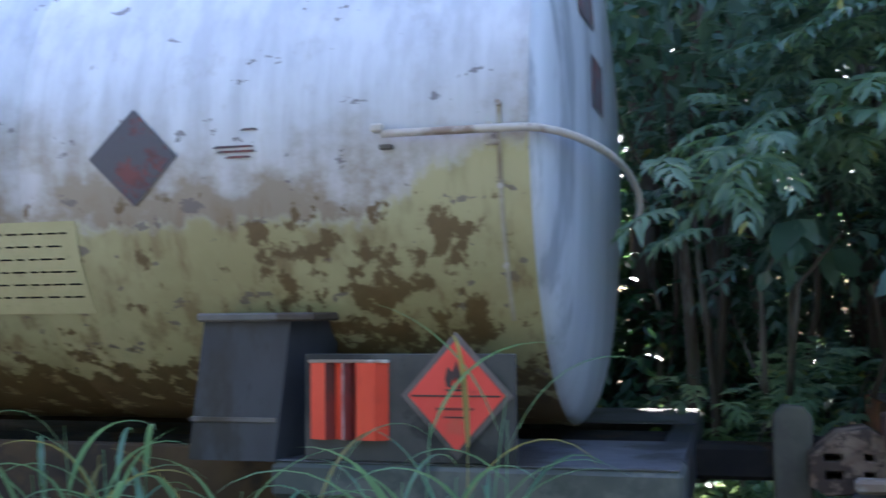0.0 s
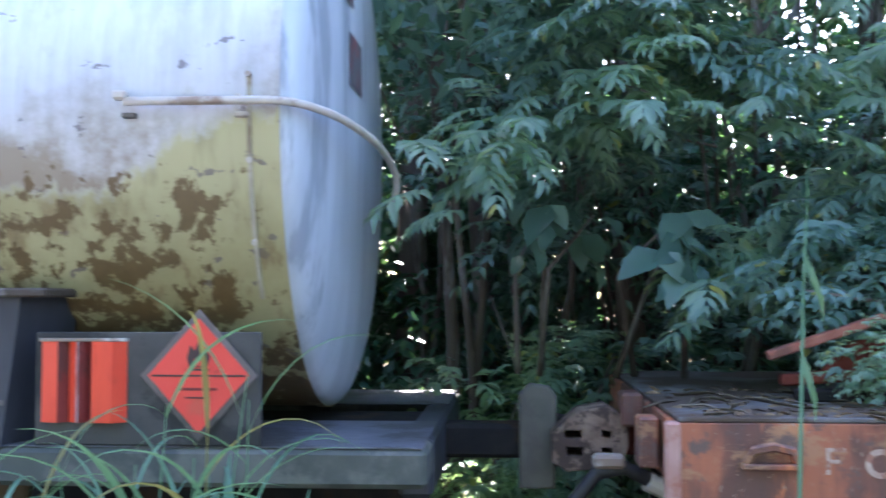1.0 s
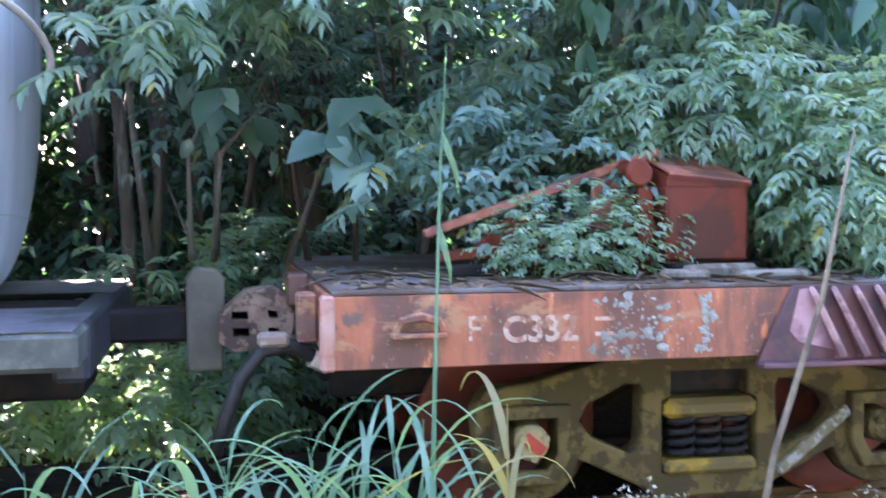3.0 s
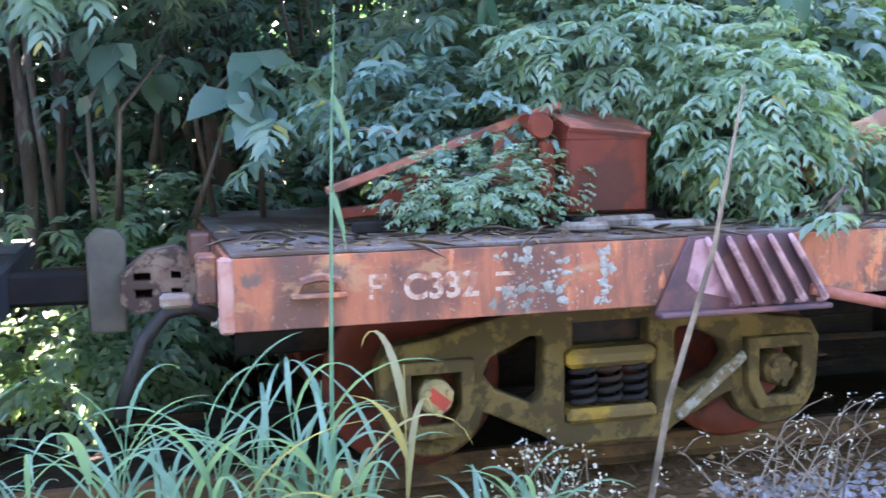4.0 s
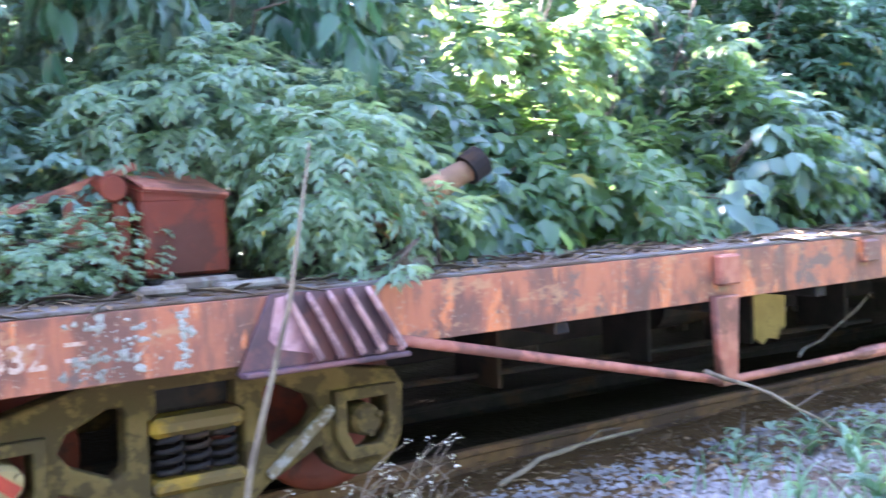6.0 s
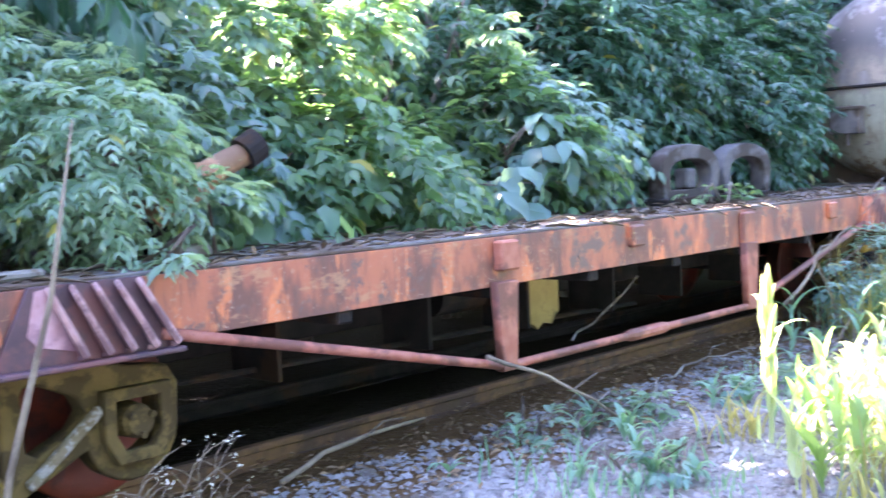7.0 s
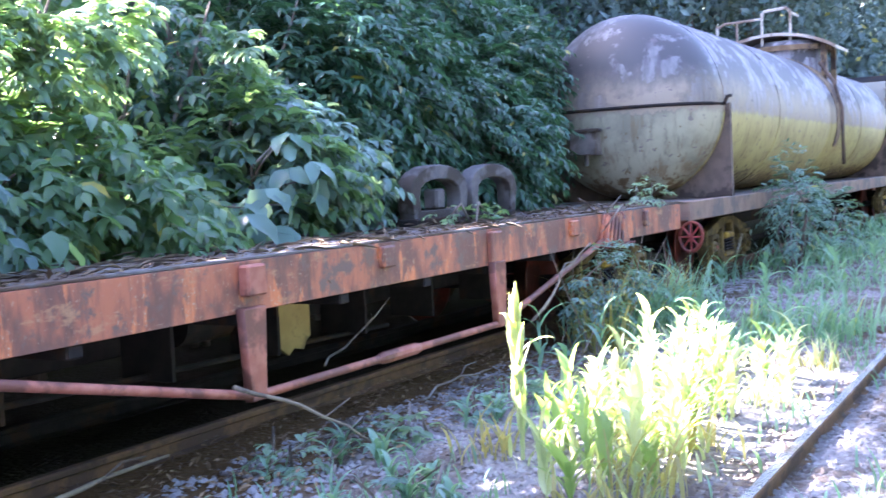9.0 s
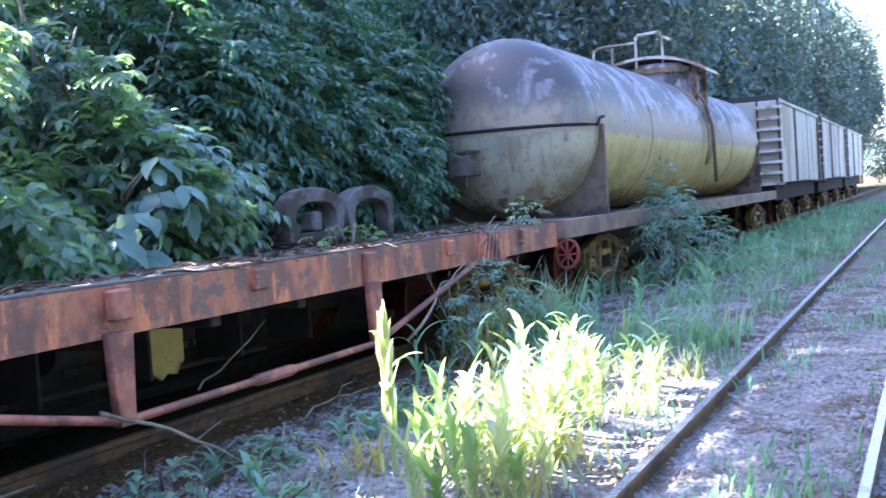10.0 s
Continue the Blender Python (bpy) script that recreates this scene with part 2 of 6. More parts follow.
def sill_paint(name):
    """Red paint gone brown and pink in upright blotches, fresher orange left in places, dark runs from the top edge."""
    m, t, p = shader(name)
    v = coords(t)
    blot = noisy(t, coords(t, (1, 1, 0.45)), 2.6, 5, 0.6)
    blot2 = noisy(t, coords(t, (1.7, 1, 0.5)), 3.7, 6, 0.6)
    runs = noisy(t, coords(t, (7, 7, 1.0)), 1.4, 8, 0.7)
    fine = noisy(t, v, 40, 8, 0.7)
    base = mixed(t, ramp(t, blot, 0.43, 0.57), (0.13, 0.055, 0.042), (0.35, 0.112, 0.058))
    base = mixed(t, ramp(t, blot2, 0.56, 0.61), base, (0.50, 0.155, 0.06))
    base = mixed(t, maths(t, "MULTIPLY", ramp(t, runs, 0.48, 0.66), 0.6), base, (0.085, 0.048, 0.042))
    base = mixed(t, ramp(t, maths(t, "ADD", fine, maths(t, "MULTIPLY", blot2, 0.3)), 0.74, 0.80), base, (0.38, 0.27, 0.20))
    tan = noisy(t, coords(t, (1.0, 1, 2.2)), 3.1, 7, 0.7)
    base = mixed(t, maths(t, "MULTIPLY", ramp(t, tan, 0.56, 0.64), 0.7), base, (0.36, 0.19, 0.10))
    base = mixed(t, ramp(t, fine, 0.62, 0.70), base, (0.11, 0.055, 0.045))
    t.links.new(base, p.inputs["Base Color"])
    p.inputs["Roughness"].default_value = 0.6
    low_dirt = noisy(t, coords(t, (3, 3, 3)), 2.2, 7, 0.65)
    base = mixed(t, ramp(t, low_dirt, 0.54, 0.64), base, (0.12, 0.075, 0.064))
    t.links.new(base, p.inputs["Base Color"])
    bumped(t, p, maths(t, "ADD", fine, runs), 0.4, 0.005)
    return m


RUST_RED = sill_paint("blotched_red_sill_paint")
TANK_NEAR = tank_paint("silver_and_yellow_tank_paint", 0.115, -1.0, 0.30)
TANK_FAR = tank_paint("weathered_far_tank_paint", 0.0, 8.0, 33.0, 0.24, (0.40, 0.345, 0.14), (0.32, 0.27, 0.11), (0.13, 0.125, 0.155), (0.32, 0.31, 0.345), (0.47, 0.51), 0.55)
HEAD_SILVER = surface("silver_end_paint", (0.40, 0.45, 0.52), (0.50, 0.55, 0.62), (0.29, 0.33, 0.39), 2.0, 0.45, 0.45, 0.1, 0.15, (2.5, 2.5, 0.35), 1.2)
HEAD_DULL = tank_paint("dull_grey_end_paint", 0.0, 12.0, 33.0, 0.16, (0.30, 0.295, 0.215), (0.185, 0.185, 0.14), (0.075, 0.073, 0.082), (0.20, 0.197, 0.215), (0.45, 0.49), 0.45)


def ground_material():
    m, t, p = shader("ballast_and_earth")
    v = coords(t)
    s = t.nodes.new("ShaderNodeSeparateXYZ")
    t.links.new(v, s.inputs[0])
    vor = node(t, "ShaderNodeTexVoronoi", scale=26.0)
    t.links.new(v, vor.inputs["Vector"])
    big = noisy(t, v, 0.7, 6, 0.6)
    fine = noisy(t, v, 12, 8, 0.7)
    stone = mixed(t, vor.outputs["Color"], (0.10, 0.095, 0.092), (0.28, 0.27, 0.265))
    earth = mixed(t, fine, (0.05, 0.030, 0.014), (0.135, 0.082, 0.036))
    # shade beneath the wagons, put into the ground as a near-black tone
    under_shade = mixed(t, fine, (0.014, 0.011, 0.009), (0.05, 0.036, 0.024))
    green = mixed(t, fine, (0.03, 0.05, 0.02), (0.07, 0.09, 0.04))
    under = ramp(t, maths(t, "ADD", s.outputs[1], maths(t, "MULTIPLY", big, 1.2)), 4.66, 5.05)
    base = mixed(t, under, mixed(t, ramp(t, maths(t, "ADD", big, maths(t, "MULTIPLY", fine, 0.25)), 0.62, 0.82), stone, earth), mixed(t, ramp(t, s.outputs[1], 5.3, 5.45), earth, under_shade))
    far = maths(t, "MAXIMUM", ramp(t, s.outputs[0], 12.0, 15.0), ramp(t, maths(t, "ABSOLUTE", s.outputs[0]), 24.0, 40.0))
    base = mixed(t, maths(t, "MULTIPLY", far, 0.45), base, green)
    base = mixed(t, ramp(t, s.outputs[1], 7.6, 8.6), base, mixed(t, fine, (0.045, 0.035, 0.02), (0.09, 0.065, 0.035)))
    t.links.new(base, p.inputs["Base Color"])
    p.inputs["Roughness"].default_value = 0.95
    p.inputs["Specular IOR Level"].default_value = 0.1
    bumped(t, p, maths(t, "SUBTRACT", fine, vor.outputs["Distance"]), 0.7, 0.03)
    return m


EARTH = ground_material()

# ---- mesh helpers ----
UP = Vector((0, 0, 1))


def mesh_of(name, verts, faces, smooth=False):
    me = bpy.data.meshes.new(name)
    me.from_pydata([tuple(v) for v in verts], [], faces)
    if smooth:
        me.polygons.foreach_set("use_smooth", [True] * len(me.polygons))
    me.update()
    return me


class Shape:
    """A mesh in the making: boxes, tubes and rings put together into one part."""

    def __init__(self):
        self.v, self.f = [], []

    def add(self, verts, faces):
        n = len(self.v)
        self.v += [tuple(v) for v in verts]
        self.f += [tuple(i + n for i in f) for f in faces]
        return self

    def box(self, a, b, bevel=0.006, turn=None):
        bm = bmesh.new()
        bmesh.ops.create_cube(bm, size=1)
        c = (Vector(a) + Vector(b)) / 2
        d = [max(abs(q - p), 1e-4) for p, q in zip(a, b)]
        for v in bm.verts:
            v.co = Vector(v.co[i] * d[i] for i in range(3))
        if bevel:
            bmesh.ops.bevel(bm, geom=list(bm.edges), offset=min(bevel, min(d) * 0.3), segments=1, affect="EDGES")
        m = Matrix.Translation(c) @ (turn or Matrix())
        self.add([m @ v.co for v in bm.verts], [[v.index for v in f.verts] for f in bm.faces])
        bm.free()
        return self

    def tube(self, path, radius, sides=8, cap=True):
        path = [Vector([float(c) for c in p]) for p in path]
        rad = [float(r) for r in radius] if isinstance(radius, (list, tuple)) else [float(radius)] * len(path)
        rings = []
        side = None
        for i, p in enumerate(path):
            d = (path[min(i + 1, len(path) - 1)] - path[max(i - 1, 0)]).normalized()
            if side is None:
                side = d.orthogonal().normalized()
            side = (side - d * side.dot(d)).normalized()
            up = d.cross(side)
            rings.append([p + rad[i] * (math.cos(k) * side + math.sin(k) * up) for k in (2 * math.pi * j / sides for j in range(sides))])
        faces = [(i * sides + j, i * sides + (j + 1) % sides, (i + 1) * sides + (j + 1) % sides, (i + 1) * sides + j)
                 for i in range(len(path) - 1) for j in range(sides)]
        if cap:
            faces += [tuple(range(sides - 1, -1, -1)), tuple((len(path) - 1) * sides + j for j in range(sides))]
        return self.add([v for r in rings for v in r], faces)

    def mesh(self, name, smooth=False):
        return mesh_of(name, self.v, self.f, smooth)


def lathe(profile, centre, axis, sides=48):
    """A surface of revolution: (along, radius) pairs about an axis through centre."""
    a = Vector(axis).normalized()
    s = a.orthogonal().normalized()
    u = a.cross(s)
    verts, faces = [], []
    for along, r in profile:
        for j in range(sides):
            k = 2 * math.pi * j / sides
            verts.append(Vector(centre) + a * along + r * (math.cos(k) * s + math.sin(k) * u))
    for i in range(len(profile) - 1):
        for j in range(sides):
            faces.append((i * sides + j, i * sides + (j + 1) % sides, (i + 1) * sides + (j + 1) % sides, (i + 1) * sides + j))
    return verts, faces


def flat_cut(name, outlines, thick, m, bevel=0.008):
    """A plate cut to outlines (the first outer, the rest holes), stood up in x and z, thick along y."""
    cu = bpy.data.curves.new(name, "CURVE")
    cu.dimensions, cu.fill_mode, cu.extrude, cu.bevel_depth, cu.bevel_resolution = "2D", "BOTH", thick / 2 - bevel, bevel, 1
    for pts in outlines:
        sp = cu.splines.new("POLY")
        sp.points.add(len(pts) - 1)
        for q, (x, z) in zip(sp.points, pts):
            q.co = (x, z, 0, 1)
        sp.use_cyclic_u = True
    ob = bpy.data.objects.new(name, cu)
    scene.collection.objects.link(ob)
    me = bpy.data.meshes.new_from_object(ob.evaluated_get(bpy.context.evaluated_depsgraph_get()))
    bpy.data.objects.remove(ob)
    bpy.data.curves.remove(cu)
    me.transform(m @ pose(0, 0, 0, 90))
    bm = bmesh.new()
    bm.from_mesh(me)
    bmesh.ops.remove_doubles(bm, verts=bm.verts, dist=0.0001)
    bm.to_mesh(me)
    bm.free()
    me.materials.clear()
    return me


def lettering(name, text, size, depth, m):
    cu = bpy.data.curves.new(name, "FONT")
    cu.body, cu.size, cu.extrude, cu.align_x, cu.offset = text, size, depth, "LEFT", 0.004
    ob = bpy.data.objects.new(name, cu)
    scene.collection.objects.link(ob)
    me = bpy.data.meshes.new_from_object(ob.evaluated_get(bpy.context.evaluated_depsgraph_get()))
    bpy.data.objects.remove(ob)
    bpy.data.curves.remove(cu)
    me.transform(m @ pose(0, 0, 0, 90))
    bm = bmesh.new()
    bm.from_mesh(me)
    bmesh.ops.remove_doubles(bm, verts=bm.verts, dist=0.0001)
    bm.to_mesh(me)
    bm.free()
    me.materials.clear()
    return me


def thing(name, base, label, category, group="", kind=""):
    """An Empty at a thing's base, for its parts."""
    ob = new(name)
    ob.empty_display_size = 0.1
    ob.matrix_world = Matrix.Translation(base)
    return tagged(ob, label, category, group, kind)


def part(name, made, material, parent, label="", smooth=False):
    """One mesh object under a thing or a part; the mesh is in world places."""
    me = made.mesh(name, smooth) if isinstance(made, Shape) else made
    if not me.materials:
        me.materials.append(material)
    ob = new(name, me)
    if parent is not None:
        base = Matrix.Translation(parent.matrix_world.translation) if parent.parent is None else Matrix()
        ob.parent = parent
        ob.matrix_parent_inverse = base.inverted()
    return tagged(ob, label) if label else ob


def whole(name, made, material, label, category, group="", kind="", smooth=False):
    """A thing that is one mesh."""
    ob = part(name, made, material, None, "", smooth)
    return tagged(ob, label, category, group, kind)

# ---- ground and rails ----


def axis_steps(near0, near1, step, far):
    a = list(np.arange(near0, near1 + 1e-6, step))
    k, out = step, []
    while a[-1] < far:
        k *= 1.5
        a.append(a[-1] + k)
    k = step
    while a[0] > -far:
        k *= 1.5
        a.insert(0, a[0] - k)
    return a


def rise(x, y):
    """The ground's height: uneven ballast, a bank behind the wagons."""
    near = math.exp(-(max(0, abs(x - 8) - 20) / 20) ** 2)
    z = 0.05 * noise.noise((x * 0.6, y * 0.6, 0)) + 0.025 * noise.noise((x * 2.3, y * 2.3, 4))
    if 4.9 < y < 7.2:
        z += 0.03
    z += 0.35 * min(1, max(0, (y - 7.3) / 2.5))
    if y < 2.6:
        z -= 0.05
    return z * near - 0.02


gx, gy = axis_steps(-3, 24, 0.22, 3000), axis_steps(-2, 11, 0.22, 3000)
gv = [(x, y, rise(x, y)) for y in gy for x in gx]
nx = len(gx)
gf = [(j * nx + i, j * nx + i + 1, (j + 1) * nx + i + 1, (j + 1) * nx + i) for j in range(len(gy) - 1) for i in range(nx - 1)]
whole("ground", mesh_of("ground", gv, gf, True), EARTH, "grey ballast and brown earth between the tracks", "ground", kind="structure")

RAIL_PROFILE = [(-0.05, 0), (0.05, 0), (0.05, 0.012), (0.012, 0.03), (0.012, 0.088), (0.032, 0.098), (0.032, 0.122), (0.026, 0.13), (-0.026, 0.13), (-0.032, 0.122), (-0.032, 0.098), (-0.012, 0.088), (-0.012, 0.03), (-0.05, 0.012)]


def rail(y, top, x0, x1, label, head):
    n = len(RAIL_PROFILE)
    v = [(x, y + a, top - 0.13 + b) for x in (x0, x1) for a, b in RAIL_PROFILE]
    f = [(i, (i + 1) % n, n + (i + 1) % n, n + i) for i in range(n)] + [tuple(range(n - 1, -1, -1)), tuple(range(n, 2 * n))]
    ob = whole("rail", mesh_of("rail", v, f), DARK_IRON if head is DARK_IRON else RAIL_RUST, label, "rail", "running rails", "structure")
    ob.data.materials.append(head)
    for poly in ob.data.polygons:
        if poly.normal.z > 0.9 and poly.center.z > top - 0.02:
            poly.material_index = 1
    return ob


rail(2.03, 0.03, -30, 400, "worn steel rail with a bright head in ballast", STEEL_RAIL)
rail(0.92, 0.03, -30, 400, "worn steel rail with a bright head in ballast", STEEL_RAIL)
rail(5.28, 0.13, -30, 120, "rusty rail under the standing wagons", RAIL_RUST)
# near-black on this far rail paints in the shade below the wagons
rail(6.48, 0.13, -30, 120, "rusty rail under the standing wagons", DARK_IRON)

MID = 5.9  # centre line of the standing wagons

# ---- bogie ----


AXLE_RED = surface("worn_red_band", (0.42, 0.05, 0.025), (0.34, 0.045, 0.025), (0.16, 0.04, 0.025), 12, 0.5, 0.6)


def bogie(cx, group):
    b = thing("bogie", (cx, MID, 0.13), "ochre dusted cast bogie with yellow spring seats under the wagon", "bogie", group)
    for side in (0, 1):
        y = 4.90 if side == 0 else 2 * MID - 4.90
        arc = lambda x, z, r, a0, a1, n=8: [(x + r * math.cos(radians(a0 + (a1 - a0) * k / n)), z + r * math.sin(radians(a0 + (a1 - a0) * k / n))) for k in range(n + 1)]
        outer = [(-0.30, 0.30), (-0.24, 0.25), (0.24, 0.25), (0.30, 0.30), (0.55, 0.42)] + arc(0.80, 0.47, 0.21, 190, 360, 9) + [(1.02, 0.64), (0.98, 0.71), (0.80, 0.735), (0.36, 0.845), (0.30, 0.86), (-0.30, 0.86), (-0.36, 0.845), (-0.80, 0.735), (-0.98, 0.71), (-1.02, 0.64)] + arc(-0.80, 0.47, 0.21, 180, 350, 9) + [(-0.55, 0.42)]
        win = [(0.30, 0.46), (0.36, 0.42), (0.54, 0.50), (0.60, 0.58), (0.56, 0.66), (0.38, 0.745), (0.31, 0.74), (0.29, 0.70)]
        hole = lambda s: [(s * 0.80 + x, z) for x, z in [(-0.13, 0.62), (-0.13, 0.47)] + arc(0, 0.47, 0.13, 180, 360, 8)[1:] + [(0.13, 0.62)]]
        mid = [(-0.23, 0.33), (0.23, 0.33), (0.23, 0.66), (0.19, 0.68), (0.19, 0.79), (-0.19, 0.79), (-0.19, 0.68), (-0.23, 0.66)]
        outlines = [outer, win, [(-x, z) for x, z in win][::-1], mid, hole(1), hole(-1)]
        frame_part = part("side_frame", flat_cut("side_frame", outlines, 0.13, Matrix.Translation((cx, y, 0)), 0.014), OCHRE, b)
        for e in (-1, 1):
            cap = Shape().tube([(cx + e * 0.80, y - 0.13, 0.51), (cx + e * 0.80, y - 0.10, 0.51), (cx + e * 0.80, y + 0.12, 0.51)], [0.06, 0.075, 0.085], 18)
            horn = [(-0.155, 0.655), (-0.155, 0.45), (-0.10, 0.345), (0.10, 0.345), (0.155, 0.45), (0.155, 0.655)]
            gap = [(-0.115, 0.62), (-0.115, 0.46), (-0.07, 0.385), (0.07, 0.385), (0.115, 0.46), (0.115, 0.62)]
            part("horn_guide", flat_cut("horn_guide", [[(cx + e * 0.80 + a, q) for a, q in horn], [(cx + e * 0.80 + a, q) for a, q in gap]], 0.06, Matrix.Translation((0, y - 0.09, 0)), 0.008), OCHRE, frame_part)
            for k in range(3):
                a = 2 * math.pi * k / 3 + 0.5
                cap.tube([(cx + e * 0.80 + 0.055 * math.cos(a), y - 0.15, 0.51 + 0.055 * math.sin(a)), (cx + e * 0.80 + 0.055 * math.cos(a), y - 0.12, 0.51 + 0.055 * math.sin(a))], 0.016, 6)
            box = part("axle_box", cap, OCHRE if e > 0 else surface("cream_dirty_cap", (0.26, 0.20, 0.09), (0.33, 0.26, 0.12), (0.12, 0.085, 0.045), 14, 0.5, 0.7), frame_part, "red and cream axle end cap" if e < 0 else "")
            if e < 0:
                part("paint_band", Shape().box((cx - 0.852, y - 0.138, 0.485), (cx - 0.748, y - 0.131, 0.535), 0, pose(0, 0, 0, 0, 40, 0)), AXLE_RED, box)
        part("spring_plank", Shape().box((cx - 0.21, y - 0.09, 0.335), (cx + 0.21, y + 0.09, 0.40), 0.02), YELLOW, b)
        part("spring_cap", Shape().box((cx - 0.21, y - 0.09, 0.575), (cx + 0.21, y + 0.09, 0.66), 0.025), YELLOW, b)
        for e in (-0.12, 0.0, 0.12):
            coil = [(cx + e + 0.052 * math.cos(k * 0.62), y - 0.03 + 0.052 * math.sin(k * 0.62), 0.40 + 0.175 * k / 40) for k in range(41)]
            part("spring", Shape().tube(coil, 0.013, 6), DARK_IRON, b, smooth=True)
    for e in (-0.80, 0.80):
        ax = part("axle", Shape().tube([(cx + e, 4.95, 0.51), (cx + e, 2 * MID - 4.95, 0.51)], 0.07, 12), DARK_IRON, b)
        for y, s in ((5.28, -1), (6.52, 1)):
            prof = [(-0.07 * s, 0.05), (-0.07 * s, 0.12), (-0.02 * s, 0.14), (-0.01 * s, 0.31), (-0.065 * s, 0.33), (-0.065 * s, 0.375), (0.05 * s, 0.385), (0.07 * s, 0.41), (0.085 * s, 0.40), (0.05 * s, 0.33), (0.05 * s, 0.05)]
            part("wheel", mesh_of("wheel", *lathe([(a * 1, r) for a, r in prof], (cx + e, y, 0.51), (0, 1, 0), 36), True), DARK_RED, ax)
    part("bolster", Shape().box((cx - 0.19, 4.92, 0.66), (cx + 0.19, 2 * MID - 4.92, 0.80), 0.02), DARK_IRON, b)
    lever = Shape().box((cx + 0.26, 4.80, 0.435), (cx + 0.68, 4.83, 0.485), 0.008, pose(0, 0, 0, 0, -38, 0))
    part("brake_lever", lever, LICHENED, b)
    return b


# ---- flat wagon ----
X0, X1, SIDE, TOP, LOW = 1.9, 14.09, 4.6, 1.145, 0.868
fw = thing("flat_wagon", (8.0, MID, 0.13), "rusty red flat wagon with truss rods, deck overgrown", "wagon")
for y in (SIDE, 2 * MID - SIDE):
    s = 1 if y < MID else -1
    ch = Shape().box((X0, y, LOW), (X1, y + s * 0.014, TOP), 0.003)
    web = part("side_sill", ch, RUST_RED, fw)
    part("flange", Shape().box((X0, y + s * 0.014, TOP - 0.014), (X1, y + s * 0.10, TOP), 0.002), RUST_RED, web)
    part("flange", Shape().box((X0, y + s * 0.014, LOW), (X1, y + s * 0.10, LOW + 0.014), 0.002), RUST_RED, web)
part("deck_plate", Shape().box((X0 + 0.01, SIDE + 0.005, TOP + 0.002), (X1 - 0.01, 2 * MID - SIDE - 0.005, TOP + 0.02), 0.004), DECK, fw, "dusty deck plate strewn with leaf litter")
for x, s in ((X0, 1), (X1, -1)):
    part("end_sill", Shape().box((x - s * 0.004, SIDE + 0.03, LOW + 0.03), (x + s * 0.10, 2 * MID - SIDE - 0.03, TOP), 0.006), RUST_RED, fw)
part("corner_post", Shape().box((X0 - 0.035, SIDE - 0.012, LOW - 0.005), (X0 + 0.02, SIDE + 0.06, TOP + 0.004), 0.01), surface("bleached_corner_paint", (0.36, 0.19, 0.16), (0.42, 0.25, 0.22), (0.30, 0.10, 0.06), 10, 0.6, 0.6), fw, "bleached corner edge")
part("end_lug", Shape().box((X0 - 0.10, SIDE + 0.28, LOW + 0.07), (X0 - 0.02, SIDE + 0.42, TOP - 0.01), 0.01), RUST_RED, fw)
part("centre_sill", Shape().box((X0 + 0.1, MID - 0.28, 0.58), (X1 - 0.1, MID - 0.20, TOP - 0.02), 0.01).box((X0 + 0.1, MID + 0.20, 0.58), (X1 - 0.1, MID + 0.28, TOP - 0.02), 0.01), DARK_IRON, fw)
for x in (5.4, 6.55, 7.5, 8.5, 9.45, 10.6):
    part("cross_bearer", Shape().box((x - 0.05, SIDE + 0.02, 0.80), (x + 0.05, 2 * MID - SIDE - 0.02, 1.1), 0.01).box((x - 0.015, 5.15, 0.46), (x + 0.015, 5.55, 0.80), 0.004), DARK_IRON, fw)
